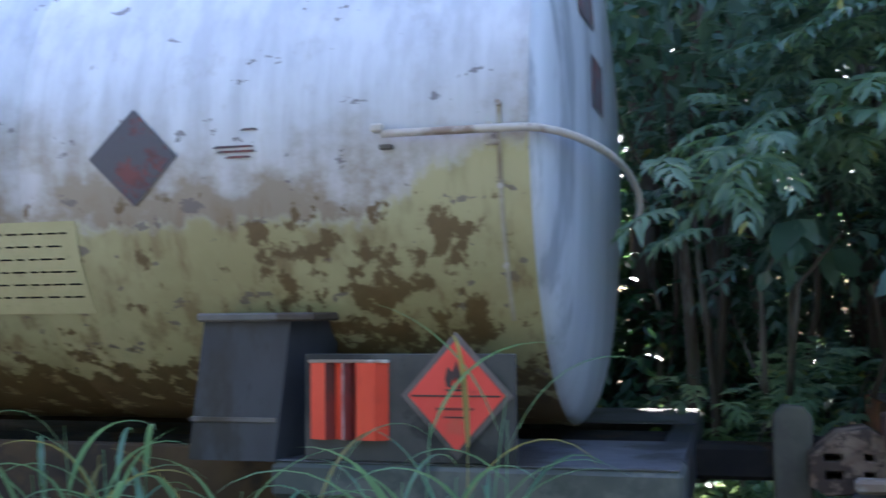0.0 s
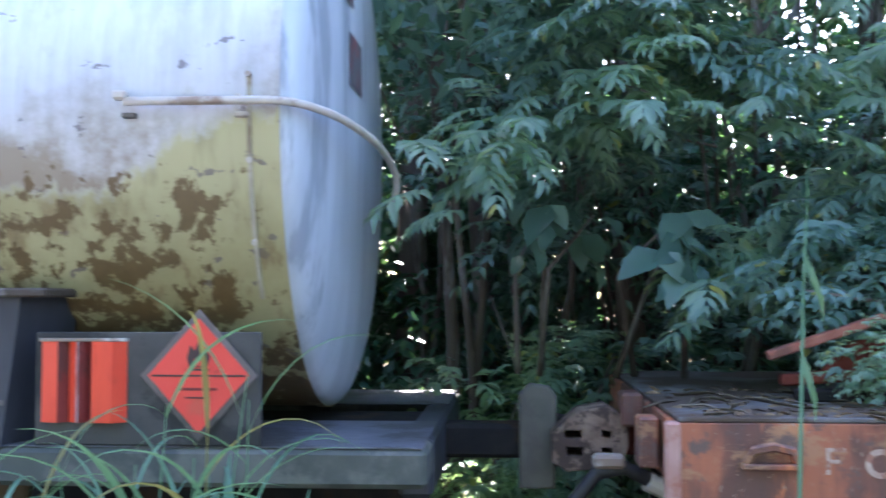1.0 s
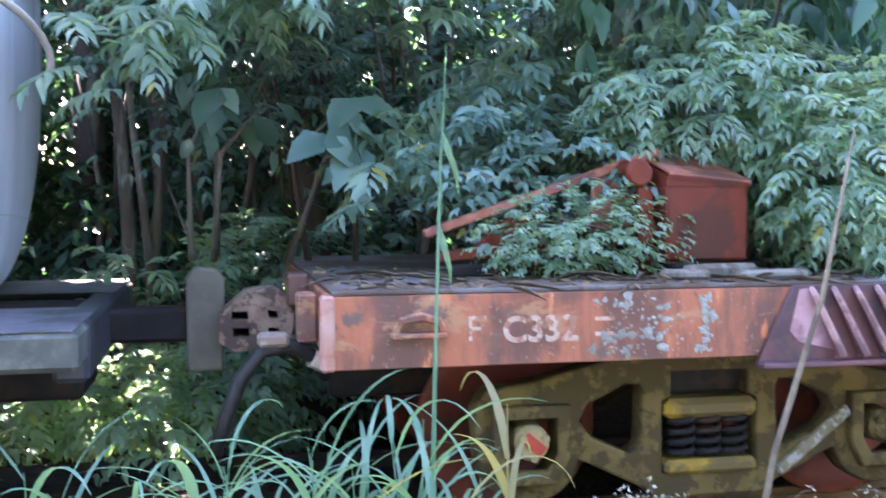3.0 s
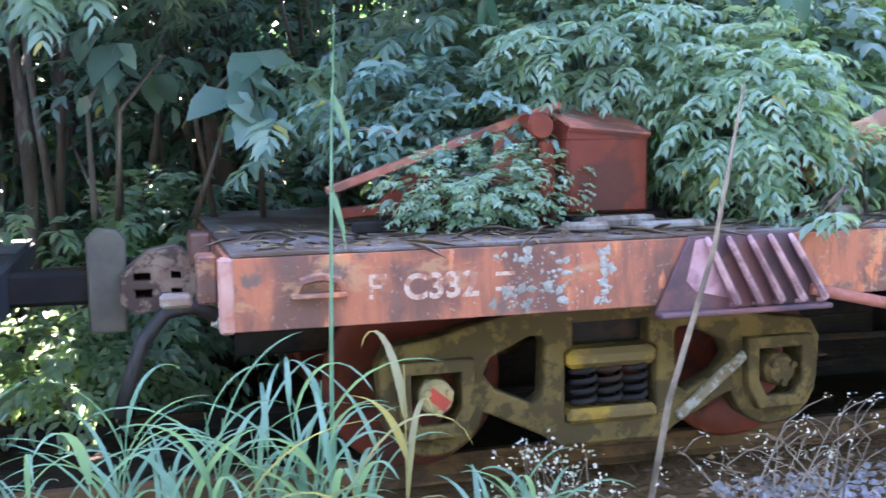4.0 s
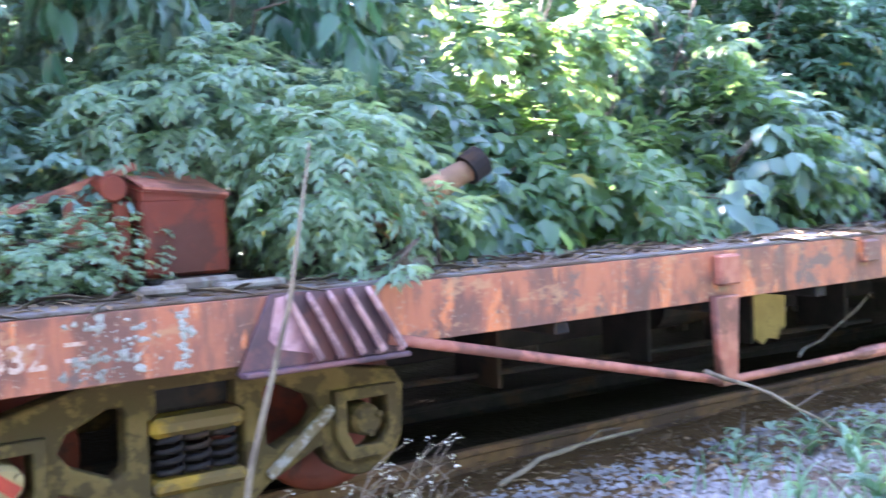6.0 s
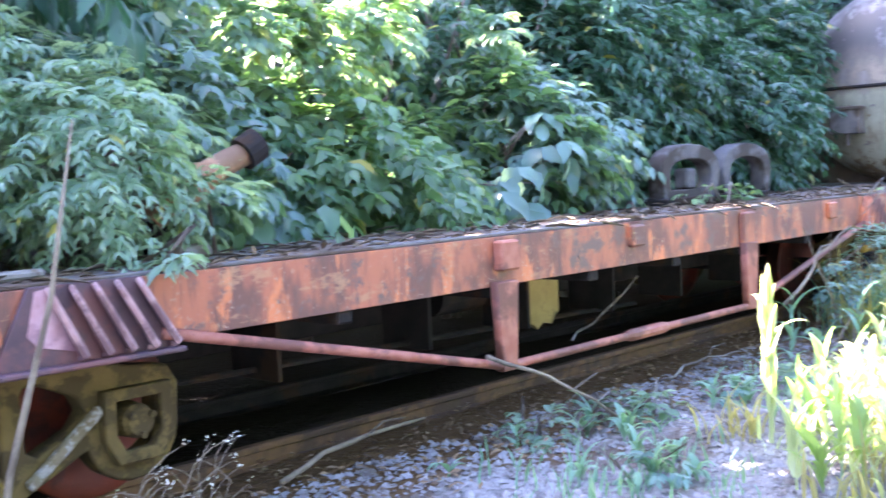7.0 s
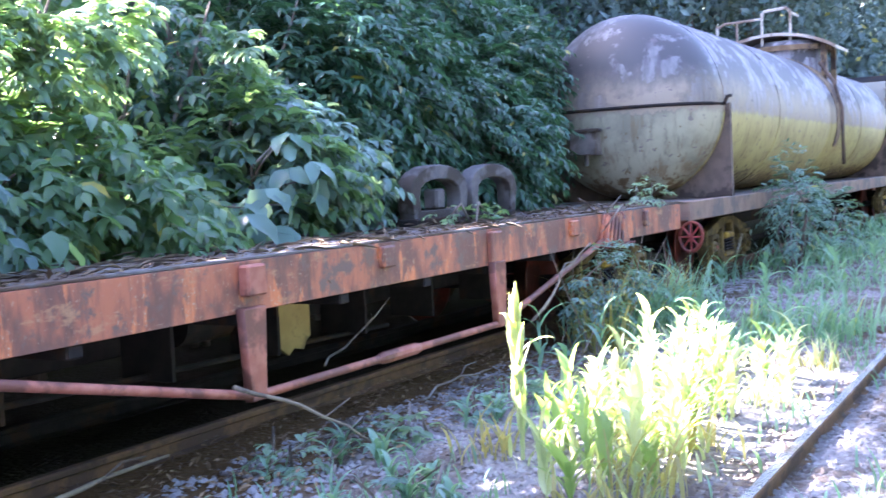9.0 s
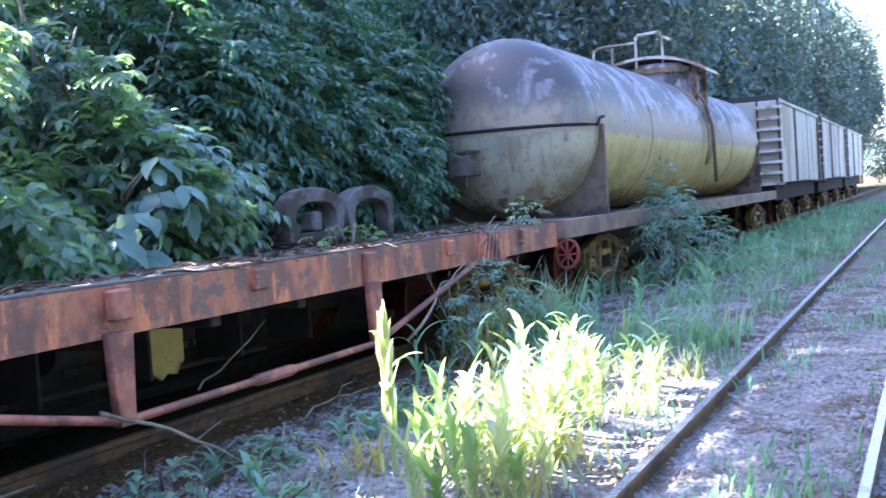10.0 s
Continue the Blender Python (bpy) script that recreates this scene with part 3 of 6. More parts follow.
# ribbed anchor plates of the truss rods
VIOLET = surface("dirty_violet_paint", (0.055, 0.032, 0.042), (0.09, 0.05, 0.06), (0.13, 0.055, 0.055), 7, 0.45, 0.6)
RIB_PINK = surface("worn_pink_rib_edge", (0.30, 0.17, 0.17), (0.38, 0.24, 0.24), (0.14, 0.075, 0.08), 14, 0.6, 0.6)
PALE_ROSE = surface("bleached_rose_paint", (0.42, 0.26, 0.30), (0.36, 0.20, 0.22), (0.22, 0.12, 0.15), 10, 0.5, 0.6)
for e in (-1, 1):
    fx = lambda x: x if e < 0 else 16.0 - x
    pts = [(3.78, TOP + 0.004), (4.26, TOP + 0.004), (4.42, LOW + 0.0), (4.39, LOW - 0.03), (3.62, LOW - 0.03)]
    part("anchor_plate", flat_cut("anchor_plate", [[(fx(a), b) for a, b in pts]], 0.024, Matrix.Translation((0, SIDE - 0.014, 0)), 0.003), RUST_RED if e > 0 else VIOLET, fw)
    for k in range(5):
        xa, xb = 3.85 + 0.098 * k, 3.97 + 0.104 * k
        r = Shape().tube([(fx(xa), SIDE - 0.030, TOP - 0.004), (fx(xa), SIDE - 0.060, TOP - 0.03), (fx(xb), SIDE - 0.075, LOW - 0.0), (fx(xb), SIDE - 0.03, LOW - 0.015)], [0.012, 0.014, 0.018, 0.018], 6)
        part("rib", r, RUST_RED if e > 0 else RIB_PINK, fw)
        part("rib_web", Shape().add([(fx(xa + d), SIDE - 0.026, TOP - 0.004) for d in (-0.004, 0.004)] + [(fx(xa + d), SIDE - 0.058, TOP - 0.03) for d in (-0.004, 0.004)] + [(fx(xb + d), SIDE - 0.072, LOW) for d in (-0.004, 0.004)] + [(fx(xb + d), SIDE - 0.026, LOW - 0.015) for d in (-0.004, 0.004)],
                                    [(0, 2, 4, 6), (1, 7, 5, 3), (0, 1, 3, 2), (4, 5, 7, 6), (2, 3, 5, 4)]), RUST_RED if e > 0 else VIOLET, fw)
    if e < 0:
        part("paint_patch", flat_cut("paint_patch", [[(3.80, TOP - 0.01), (3.845, TOP - 0.005), (3.955, LOW + 0.02), (3.80, LOW + 0.055), (3.76, LOW + 0.10)]], 0.004, Matrix.Translation((0, SIDE - 0.0285, 0)), 0.001), PALE_ROSE, fw, "bleached rose paint patch")
    part("foot_flange", Shape().box((fx(3.62), SIDE - 0.085, LOW - 0.045), (fx(4.42), SIDE - 0.005, LOW - 0.022), 0.006), VIOLET if e < 0 else DARK_RED, fw)
# truss rods and queen posts
for y in (SIDE - 0.035, 2 * MID - SIDE + 0.035):
    path = [(4.34, y, 0.905), (6.55, y, 0.415), (9.45, y, 0.415), (11.66, y, 0.905)]
    part("truss_rod", Shape().tube(path, 0.026, 10), ROD_RED, fw, smooth=True)
    part("turnbuckle", Shape().tube([(7.75, y, 0.415), (7.8, y, 0.415), (8.2, y, 0.415), (8.25, y, 0.415)], [0.028, 0.04, 0.04, 0.028], 10), ROD_RED, fw)
    for x in (6.55, 9.45):
        q = flat_cut("queen_post", [[(x - 0.085, LOW + 0.02), (x + 0.085, LOW + 0.02), (x + 0.055, 0.40), (x - 0.055, 0.40)]], 0.06, Matrix.Translation((0, y, 0)), 0.008)
        part("queen_post", q, ROD_RED, fw)
for x, w, h, d in ((6.58, 0.16, 0.17, 0.07), (7.94, 0.15, 0.14, 0.045), (9.45, 0.17, 0.26, 0.05), (11.0, 0.15, 0.14, 0.045), (12.9, 0.12, 0.16, 0.04), (2.9, 0.0, 0, 0)):
    if w:
        part("stake_pocket", Shape().box((x - w / 2, SIDE - d, TOP - 0.02 - h), (x + w / 2, SIDE + 0.004, TOP - 0.02), 0.012), RUST_RED if x != 6.58 else ROD_RED, fw)
part("step_lug", Shape().box((2.13, SIDE - 0.05, 0.985), (2.34, SIDE + 0.004, 1.005), 0.004).tube([(2.15, SIDE - 0.01, 1.005), (2.17, SIDE - 0.02, 1.05), (2.24, SIDE - 0.025, 1.065), (2.31, SIDE - 0.02, 1.05), (2.33, SIDE - 0.01, 1.005)], 0.018, 6), RUST_RED, fw)
part("number", lettering("number", "C332", 0.138, 0.001, Matrix.Translation((2.565, SIDE - 0.003, 0.958))), WHITE, fw, "faded white stencilled number")
for xa, za, xb, zb in ((2.43, 0.965, 2.445, 1.06), (2.445, 1.045, 2.50, 1.06), (2.445, 1.005, 2.48, 1.018), (2.94, 0.97, 3.02, 0.985), (2.94, 1.03, 3.02, 1.045)):
    part("worn_mark", Shape().box((xa, SIDE - 0.004, za), (xb, SIDE - 0.001, zb), 0), WHITE, fw, "illegible worn white mark")
rng = random.Random(4)
for k in range(150):
    cx, cz = rng.gauss(3.13, 0.10), rng.uniform(LOW + 0.02, TOP - 0.02)
    if rng.random() < 0.35:
        cx = rng.gauss(3.40, 0.015)
    r = rng.uniform(0.003, 0.010) + 0.016 * rng.random() ** 5
    ring = [(cx + r * rng.uniform(0.45, 1.4) * math.cos(a), SIDE - 0.004, min(TOP - 0.003, cz + r * rng.uniform(0.45, 1.4) * math.sin(a))) for a in (2 * math.pi * j / 9 for j in range(9))]
    lich = Shape().add(ring + [(cx, SIDE - 0.007, min(TOP - 0.003, cz))], [(j, (j + 1) % 9, 9) for j in range(9)])
    part("lichen", lich, LICHEN, fw)
part("hanging_plate", flat_cut("hanging_plate", [[(7.60, 0.82), (7.98, 0.82), (7.98, 0.52), (7.93, 0.49), (7.90, 0.44), (7.80, 0.46), (7.74, 0.42), (7.66, 0.47), (7.62, 0.53)]], 0.03, Matrix.Translation((0, 5.28, 0)), 0.004), surface("dull_yellow_plate", (0.27, 0.20, 0.07), (0.33, 0.25, 0.09), (0.12, 0.09, 0.04), 6, 0.6, 0.7), fw, "torn yellowish hanging plate")
part("brake_cylinder", Shape().tube([(7.0, 5.6, 0.72), (7.45, 5.6, 0.72)], 0.15, 16), DARK_IRON, fw)
part("brake_rod", Shape().tube([(4.9, 5.35, 0.52), (9.0, 5.3, 0.45)], 0.018, 6), DARK_IRON, fw)
bogie(3.54, "bogies")
bogie(12.46, "bogies")

# ---- couplers between the wagons ----
cp = thing("coupler", (1.7, MID, 0.7), "pale rusty coupler head on the flat wagon", "coupler")
head = flat_cut("coupler_head", [[(1.50, 0.86), (1.56, 0.82), (1.80, 0.84), (1.83, 0.93), (1.83, 1.05), (1.74, 1.10), (1.62, 1.08), (1.50, 0.98)], [(1.545, 0.955), (1.545, 1.005), (1.635, 1.005), (1.635, 0.955)], [(1.55, 0.875), (1.55, 0.93), (1.64, 0.93), (1.64, 0.875)], [(1.71, 0.96), (1.71, 1.01), (1.77, 1.0), (1.77, 0.955)], [(1.71, 0.88), (1.71, 0.93), (1.77, 0.925), (1.77, 0.875)]], 0.26, Matrix.Translation((0, 5.72, 0)), 0.008)
part("head", head, surface("pale_coupler_iron", (0.16, 0.10, 0.07), (0.25, 0.175, 0.13), (0.065, 0.042, 0.033), 9, 0.65, 0.85, 0, 1.0, (1, 1, 1), 7), cp)
part("core", Shape().box((1.53, 5.80, 0.85), (1.80, 5.90, 1.04), 0.01), DARK_IRON, cp)
part("shank", Shape().box((1.80, 5.80, 0.86), (2.1, 6.0, 1.02), 0.02), DARK_RED, cp)
part("knuckle", Shape().tube([(1.46, 5.9, 0.80), (1.46, 5.9, 1.04)], 0.09, 14), DARK_IRON, cp)
part("guard_block", Shape().box((1.80, 5.55, 1.02), (1.90, 5.75, 1.17), 0.012), RUST_RED, cp)
cp2 = thing("coupler", (1.2, MID, 0.7), "dark coupler with an upright lug on the tank wagon", "coupler")
part("shank", Shape().box((0.95, 5.80, 0.84), (1.42, 6.0, 1.0), 0.02), DARK_IRON, cp2)
part("lug", flat_cut("lug", [[(1.36, 0.72), (1.50, 0.72), (1.51, 1.13), (1.48, 1.17), (1.40, 1.18), (1.36, 1.14)]], 0.08, Matrix.Translation((0, 5.80, 0)), 0.015), surface("grey_olive_iron", (0.091, 0.088, 0.072), (0.111, 0.104, 0.085), (0.09, 0.08, 0.07), 9, 0.5, 0.8), cp2)
hose = thing("brake_hose", (1.62, 5.4, 0.5), "black rubber brake hose hanging between the wagons", "hose")
part("tube", Shape().tube([(1.92, 5.45, 0.80), (1.80, 5.42, 0.86), (1.68, 5.40, 0.84), (1.58, 5.38, 0.72), (1.52, 5.36, 0.56), (1.47, 5.36, 0.40)], 0.033, 10), RUBBER, hose, smooth=True)
part("coupling", Shape().tube([(1.90, 5.45, 0.80), (1.98, 5.47, 0.76)], 0.045, 10), PALE_PIPE, hose)
part("clamp", Shape().box((1.66, 5.36, 0.86), (1.80, 5.46, 0.92), 0.015), PALE_PIPE, hose)

# ---- tank wagon beside it ----


def tank_wagon(x_end, direction, length, zc, rad, paint, headmat, depth, label, group, bulge=0.62):
    """Tank with a dished end at x_end; the barrel runs off along direction."""
    far = x_end + direction * length
    tw = thing("tank_wagon", ((x_end + far) / 2, MID, 0.13), label, "tank wagon", group)
    prof = []
    n_j = 4 if length < 12 else 2
    joints = [0.0] + [length * k / n_j for k in range(1, n_j)] + [length]
    for a, b in zip(joints, joints[1:]):
        prof += [(a + 0.012, rad), (b - 0.012, rad), (b, rad - 0.006)]
    v, f = lathe([(direction * a, r) for a, r in prof], (x_end, MID, zc), (1, 0, 0), 96)
    part("barrel", mesh_of("barrel", v, f, True), paint, tw)
    for xe, s in ((x_end, -direction), (far, direction)):
        dish = [(0.0, rad)]
        for k in range(1, 15):
            a = k / 14 * math.pi / 2
            dish.append((s * depth * math.sin(a) ** 0.9, rad * max(0.0, math.cos(a)) ** bulge + 1e-4))
        v, f = lathe(dish, (xe, MID, zc), (1, 0, 0), 96)
        part("end_head", mesh_of("end_head", v, f, True), headmat, tw, "dished end")
        ring = lathe([(-0.02, rad + 0.001), (-0.02, rad + 0.006), (0.02, rad + 0.006), (0.02, rad + 0.001)], (xe - s * 0.01, MID, zc), (1, 0, 0), 96)
        part("end_seam", mesh_of("end_seam", *ring), paint, tw)
    return tw


TR = 1.28  # radius of the near tank
GIRDER_BROWN = surface("dark_brown_girder_rust", (0.05, 0.030, 0.014), (0.075, 0.045, 0.02), (0.025, 0.017, 0.012), 6, 0.5, 0.8)
tw = tank_wagon(0.435, -1, 9.0, 2.36, TR, TANK_NEAR, HEAD_SILVER, 0.17, "silver tank wagon, lower half dull yellow with rust blooms", "tank wagons")
for y in (SIDE, 2 * MID - SIDE):
    s = 1 if y < MID else -1
    part("side_sill", Shape().box((-0.62, y, 0.895), (1.0, y + s * 0.34, 1.04), 0.02), SILL_GREY, tw)
    part("side_girder", Shape().box((-9.6, y + s * 0.30, 0.70), (-0.63, y + s * 0.36, 1.06), 0.01).box((-9.6, y + s * 0.22, 0.70), (-0.63, y + s * 0.30, 0.72), 0.004), GIRDER_BROWN, tw, "dark brown rusty side girder")
    part("sill_top", Shape().box((-0.60, y + s * 0.012, 1.041), (0.985, y + s * 0.9, 1.047), 0.001), SILL_TOP, tw)
part("end_sill", Shape().box((0.86, SIDE + 0.35, 0.80), (1.0, 2 * MID - SIDE - 0.35, 1.04), 0.02), SLATE, tw)
part("centre_sill", Shape().box((-9.5, MID - 0.3, 0.62), (0.9, MID + 0.3, 1.02), 0.02), DARK_IRON, tw)
path = [(-0.13, 4.56, 2.345), (0.42, 4.57, 2.345)]
for k in range(1, 9):
    a = k / 8 * math.pi / 2
    path.append((0.42 + 0.33 * math.sin(a), 4.575 + 1.05 * (1 - math.cos(a)), 2.345 - 0.10 * (1 - math.cos(a))))
path += [(0.77, 5.72, 2.19), (0.77, 5.76, 2.13), (0.75, 5.76, 2.06)]
part("handrail", Shape().tube([(x, y, z - 0.014) for x, y, z in path], 0.017, 10), PALE_PIPE, tw, smooth=True)
for x in (-0.13, 0.30):
    part("handrail_bracket", Shape().tube([(x, 4.56, 2.345), (x, 4.63, 2.335)], 0.014, 6).box((x - 0.022, 4.595, 2.275), (x + 0.03, 4.63, 2.295), 0.004), GREY_IRON if x < 0 else PALE_PIPE, tw)
part("handrail_tip", Shape().box((-0.17, 4.535, 2.335), (-0.12, 4.585, 2.37), 0.008), PALE_PIPE, tw)
# seam strip near the end, with bolts
SEAM_GREY = surface("dull_seam_paint", (0.34, 0.31, 0.24), (0.40, 0.37, 0.30), (0.22, 0.17, 0.11), 16, 0.5, 0.6)
strip = Shape()
ang = [math.pi + (-0.06 + 0.05 * k) for k in range(15)]
sv = [(x, MID + (TR + o) * math.cos(a), 2.36 + (TR + o) * math.sin(a)) for a in ang for x, o in ((0.320, 0.001), (0.322, 0.006), (0.336, 0.006), (0.338, 0.001))]
strip.add(sv, [(4 * i + j, 4 * i + j + 1, 4 * i + j + 5, 4 * i + j + 4) for i in range(14) for j in range(3)])
part("seam_strip", strip, SEAM_GREY, tw)
for a in ang[::5]:
    part("bolt", Shape().tube([(0.328, MID + (TR + 0.004) * math.cos(a), 2.36 + TR * math.sin(a)), (0.328, MID + (TR + 0.022) * math.cos(a), 2.36 + (TR + 0.018) * math.sin(a))], 0.012, 6), PALE_PIPE, tw)
# saddle bracket: wider at its foot, with a cap plate
wedge = Shape()
wedge.add([(-0.98, 4.60, 1.04), (-0.60, 4.60, 1.04), (-0.53, 4.60, 1.60), (-0.91, 4.60, 1.60), (-0.98, 4.95, 1.04), (-0.50, 4.95, 1.04), (-0.45, 4.95, 1.60), (-0.91, 4.95, 1.60)],
          [(0, 1, 2, 3), (5, 4, 7, 6), (4, 0, 3, 7), (1, 5, 6, 2), (3, 2, 6, 7), (4, 5, 1, 0)])
part("saddle_bracket", wedge, SLATE, tw)
part("bracket_cap", Shape().box((-0.93, 4.57, 1.60), (-0.42, 4.95, 1.635), 0.008), GREY_IRON, tw)
part("bracket_seam", Shape().box((-0.97, 4.592, 1.195), (-0.59, 4.601, 1.215), 0.002), GREY_IRON, tw)
part("sign_board", Shape().box((-0.47, 4.605, 1.05), (0.385, 4.625, 1.47), 0.004), surface("grey_board", (0.045, 0.045, 0.044), (0.075, 0.072, 0.067), (0.025, 0.025, 0.025), 5, 0.5, 0.7), tw)


def orange_panel():
    p = thing("warning_panel", (-0.28, 4.58, 1.13), "folded orange warning panel, dark maroon strips in the middle, on the board", "warning panel")
    xs = [-0.44, -0.372, -0.340, -0.308, -0.290, -0.262, -0.245, -0.165, -0.12]
    ys = [4.590, 4.570, 4.603, 4.585, 4.560, 4.603, 4.575, 4.565, 4.600]
    mats = [STRIPE, STRIPE_DARK, STRIPE, CREAM_PINK, STRIPE_DARK, STRIPE_DARK, STRIPE, STRIPE]
    for i, mt in enumerate(mats):
        a, b = xs[i], xs[i + 1]
        v = [(a, ys[i], 1.135), (b, ys[i + 1], 1.135), (b, ys[i + 1], 1.435), (a, ys[i], 1.435)]
        v += [(x, y + 0.005, z) for x, y, z in v]
        part("strip", Shape().add(v, [(0, 1, 2, 3), (7, 6, 5, 4), (3, 2, 6, 7), (0, 4, 5, 1), (1, 5, 6, 2), (4, 0, 3, 7)]), mt, p)
    part("top_edge", Shape().box((-0.445, 4.575, 1.435), (-0.115, 4.605, 1.447), 0.002), PALE_PIPE, p)


orange_panel()


def diamond(cx, y, cz, h, mat_face, label, symbol):
    p = thing("hazard_placard", (cx, y, cz - h), label, "placard", "hazard placards")
    dia = lambda k: [(cx, cz - h * k), (cx + h * k * 0.9, cz), (cx, cz + h * k), (cx - h * k * 0.9, cz)]
    back = part("backing", flat_cut("backing", [dia(1.09)], 0.008, Matrix.Translation((0, y, 0)), 0.002), surface("board_edge", (0.13, 0.11, 0.10), (0.17, 0.14, 0.13), (0.09, 0.08, 0.07), 8, 0.5, 0.8), p)
    part("face", flat_cut("face", [dia(0.95)], 0.006, Matrix.Translation((0, y - 0.006, 0)), 0.001), mat_face, p)
    if symbol:
        part("rule", Shape().box((cx - 0.175, y - 0.013, cz - 0.004), (cx + 0.175, y - 0.010, cz + 0.003), 0), BLACK, p)
        fl = [(-0.035, 0.02), (0.035, 0.02), (0.042, 0.055), (0.026, 0.085), (0.020, 0.062), (0.004, 0.115), (-0.014, 0.075), (-0.030, 0.095), (-0.042, 0.05)]
        part("flame_sign", flat_cut("flame_sign", [[(cx + a, cz + 0.015 + b) for a, b in fl], [(cx + a * 0.45, cz + 0.022 + b * 0.45) for a, b in fl]], 0.004, Matrix.Translation((0, y - 0.011, 0)), 0.0008), BLACK, p)
        part("sign_base", Shape().box((cx - 0.04, y - 0.013, cz + 0.018), (cx + 0.04, y - 0.010, cz + 0.026), 0), BLACK, p)
        part("worn_text", Shape().box((cx - 0.08, y - 0.013, cz - 0.055), (cx + 0.07, y - 0.0105, cz - 0.045), 0).box((cx - 0.05, y - 0.013, cz - 0.085), (cx + 0.045, y - 0.0105, cz - 0.078), 0), STRIPE_DARK, p)


diamond(0.155, 4.595, 1.31, 0.222, PLACARD, "bright orange-red diamond hazard placard with black flame sign", True)
# weathered diamond and text panel that lie on the curve of the barrel


def on_barrel(x, z, out):
    """A place on the near tank's flank."""
    d = z - 2.36
    return (x, MID - math.sqrt((TR + out) ** 2 - d * d), z)


def curved_patch(outline_rows, out, thick=0.004):
    s = Shape()
    n = len(outline_rows)
    v = [on_barrel(x, z, o) for o in (out, out - thick) for z, x0, x1 in outline_rows for x in (x0, x1)]
    f = [(2 * i, 2 * i + 1, 2 * i + 3, 2 * i + 2) for i in range(n - 1)]
    f += [(2 * n + 2 * i + 2, 2 * n + 2 * i + 3, 2 * n + 2 * i + 1, 2 * n + 2 * i) for i in range(n - 1)]
    f += [(2 * i + 2, 2 * n + 2 * i + 2, 2 * n + 2 * i, 2 * i) for i in range(n - 1)] + [(2 * i + 1, 2 * n + 2 * i + 1, 2 * n + 2 * i + 3, 2 * i + 3) for i in range(n - 1)]
    f += [(1, 0, 2 * n, 2 * n + 1), (2 * n - 2, 2 * n - 1, 4 * n - 1, 4 * n - 2)]
    return s.add(v, f)


rows = []
for k in range(9):
    z = 2.09 + 0.41 * k / 8
    w = 0.205 * (1 - abs(z - 2.295) / 0.205) + 0.001
    rows.append((z, -1.255 - w, -1.255 + w))
whole("weathered_placard", curved_patch(rows, 0.008), OLD_RED, "weathered maroon diamond placard on the tank's flank", "placard", "hazard placards")
# scraped remains of a plate on the flank
scar = thing("scraped_plate", (-0.78, 4.6, 2.27), "dark scraped remains of a plate on the tank's flank", "plate")
for z, xa, xb in ((2.315, -0.885, -0.70), (2.295, -0.87, -0.69), (2.272, -0.83, -0.71), (2.385, -0.76, -0.68)):
    part("scrape", curved_patch([(z, xa, xb), (z + 0.009, xa + 0.02, xb - 0.01)], 0.006), OLD_RED, scar)
board = thing("text_panel", (-1.9, 4.7, 1.6), "pale yellow panel of small illegible black print on the tank", "sign")
part("panel", curved_patch([(1.64 + 0.05 * k, -2.45, -1.56) for k in range(9)], 0.004), surface("pale_yellow_panel", (0.46, 0.42, 0.24), (0.43, 0.39, 0.22), (0.36, 0.33, 0.19), 5, 0.3, 0.6, 0, 0.05), board)
rng = random.Random(11)
for r in range(6):
    z = 1.71 + 0.055 * r
    x = -2.42
    while x < -1.64:
        w = rng.uniform(0.03, 0.07)
        s = curved_patch([(z, x, x + w), (z + 0.008, x, x + w)], 0.0065, 0.002)
        part("print_bar", s, DARK_IRON, board)
        x += w + rng.uniform(0.012, 0.03)


def on_end(y, z, out=0.006):
    """A place on the near tank's dished end."""
    r = math.hypot(y - MID, z - 2.36) / TR
    a = math.acos(min(1, r ** (1 / 0.62)))
    return (0.435 + 0.17 * math.sin(a) ** 0.9 + out, y, z)


for cy, cz, hy, hz in ((5.32, 3.02, 0.17, 0.11), (5.52, 2.66, 0.17, 0.12)):
    patch = Shape()
    g = [[on_end(cy + hy * (i / 3 - 1), cz + hz * (j / 3 - 1)) for i in range(7)] for j in range(7)]
    patch.add([p for row in g for p in row] + [(x - 0.005, y, z) for row in g for x, y, z in row],
              [(j * 7 + i, j * 7 + i + 1, j * 7 + i + 8, j * 7 + i + 7) for j in range(6) for i in range(6)])
    whole("faded_sign", patch, OLD_RED, "faded maroon square sign on the tank's end", "sign", "faded signs")

# ---- far tank wagon ----
FX, FR, FZ = 16.25, 1.24, 2.40  # near seam, radius and axis height of the far tank
tw2 = tank_wagon(FX, 1, 14.4, FZ, FR, TANK_FAR, HEAD_DULL, 0.85, "grey and dull yellow tank wagon with a dome walkway", "tank wagons", 0.86)
for y in (SIDE, 2 * MID - SIDE):
    s = 1 if y < MID else -1
    part("side_sill", Shape().box((14.45, y, 0.93), (33.2, y + s * 0.12, 1.16), 0.01), surface("brown_sill_paint", (0.16, 0.10, 0.075), (0.21, 0.14, 0.10), (0.10, 0.08, 0.07), 5, 0.5, 0.7) if y < MID else DARK_IRON, tw2)
part("deck_plate", Shape().box((14.5, SIDE + 0.13, 1.10), (33.5, 2 * MID - SIDE - 0.13, 1.15), 0.01), DECK, tw2)
part("centre_sill", Shape().box((14.3, MID - 0.3, 0.6), (33.5, MID + 0.3, 1.09), 0.02), DARK_IRON, tw2)


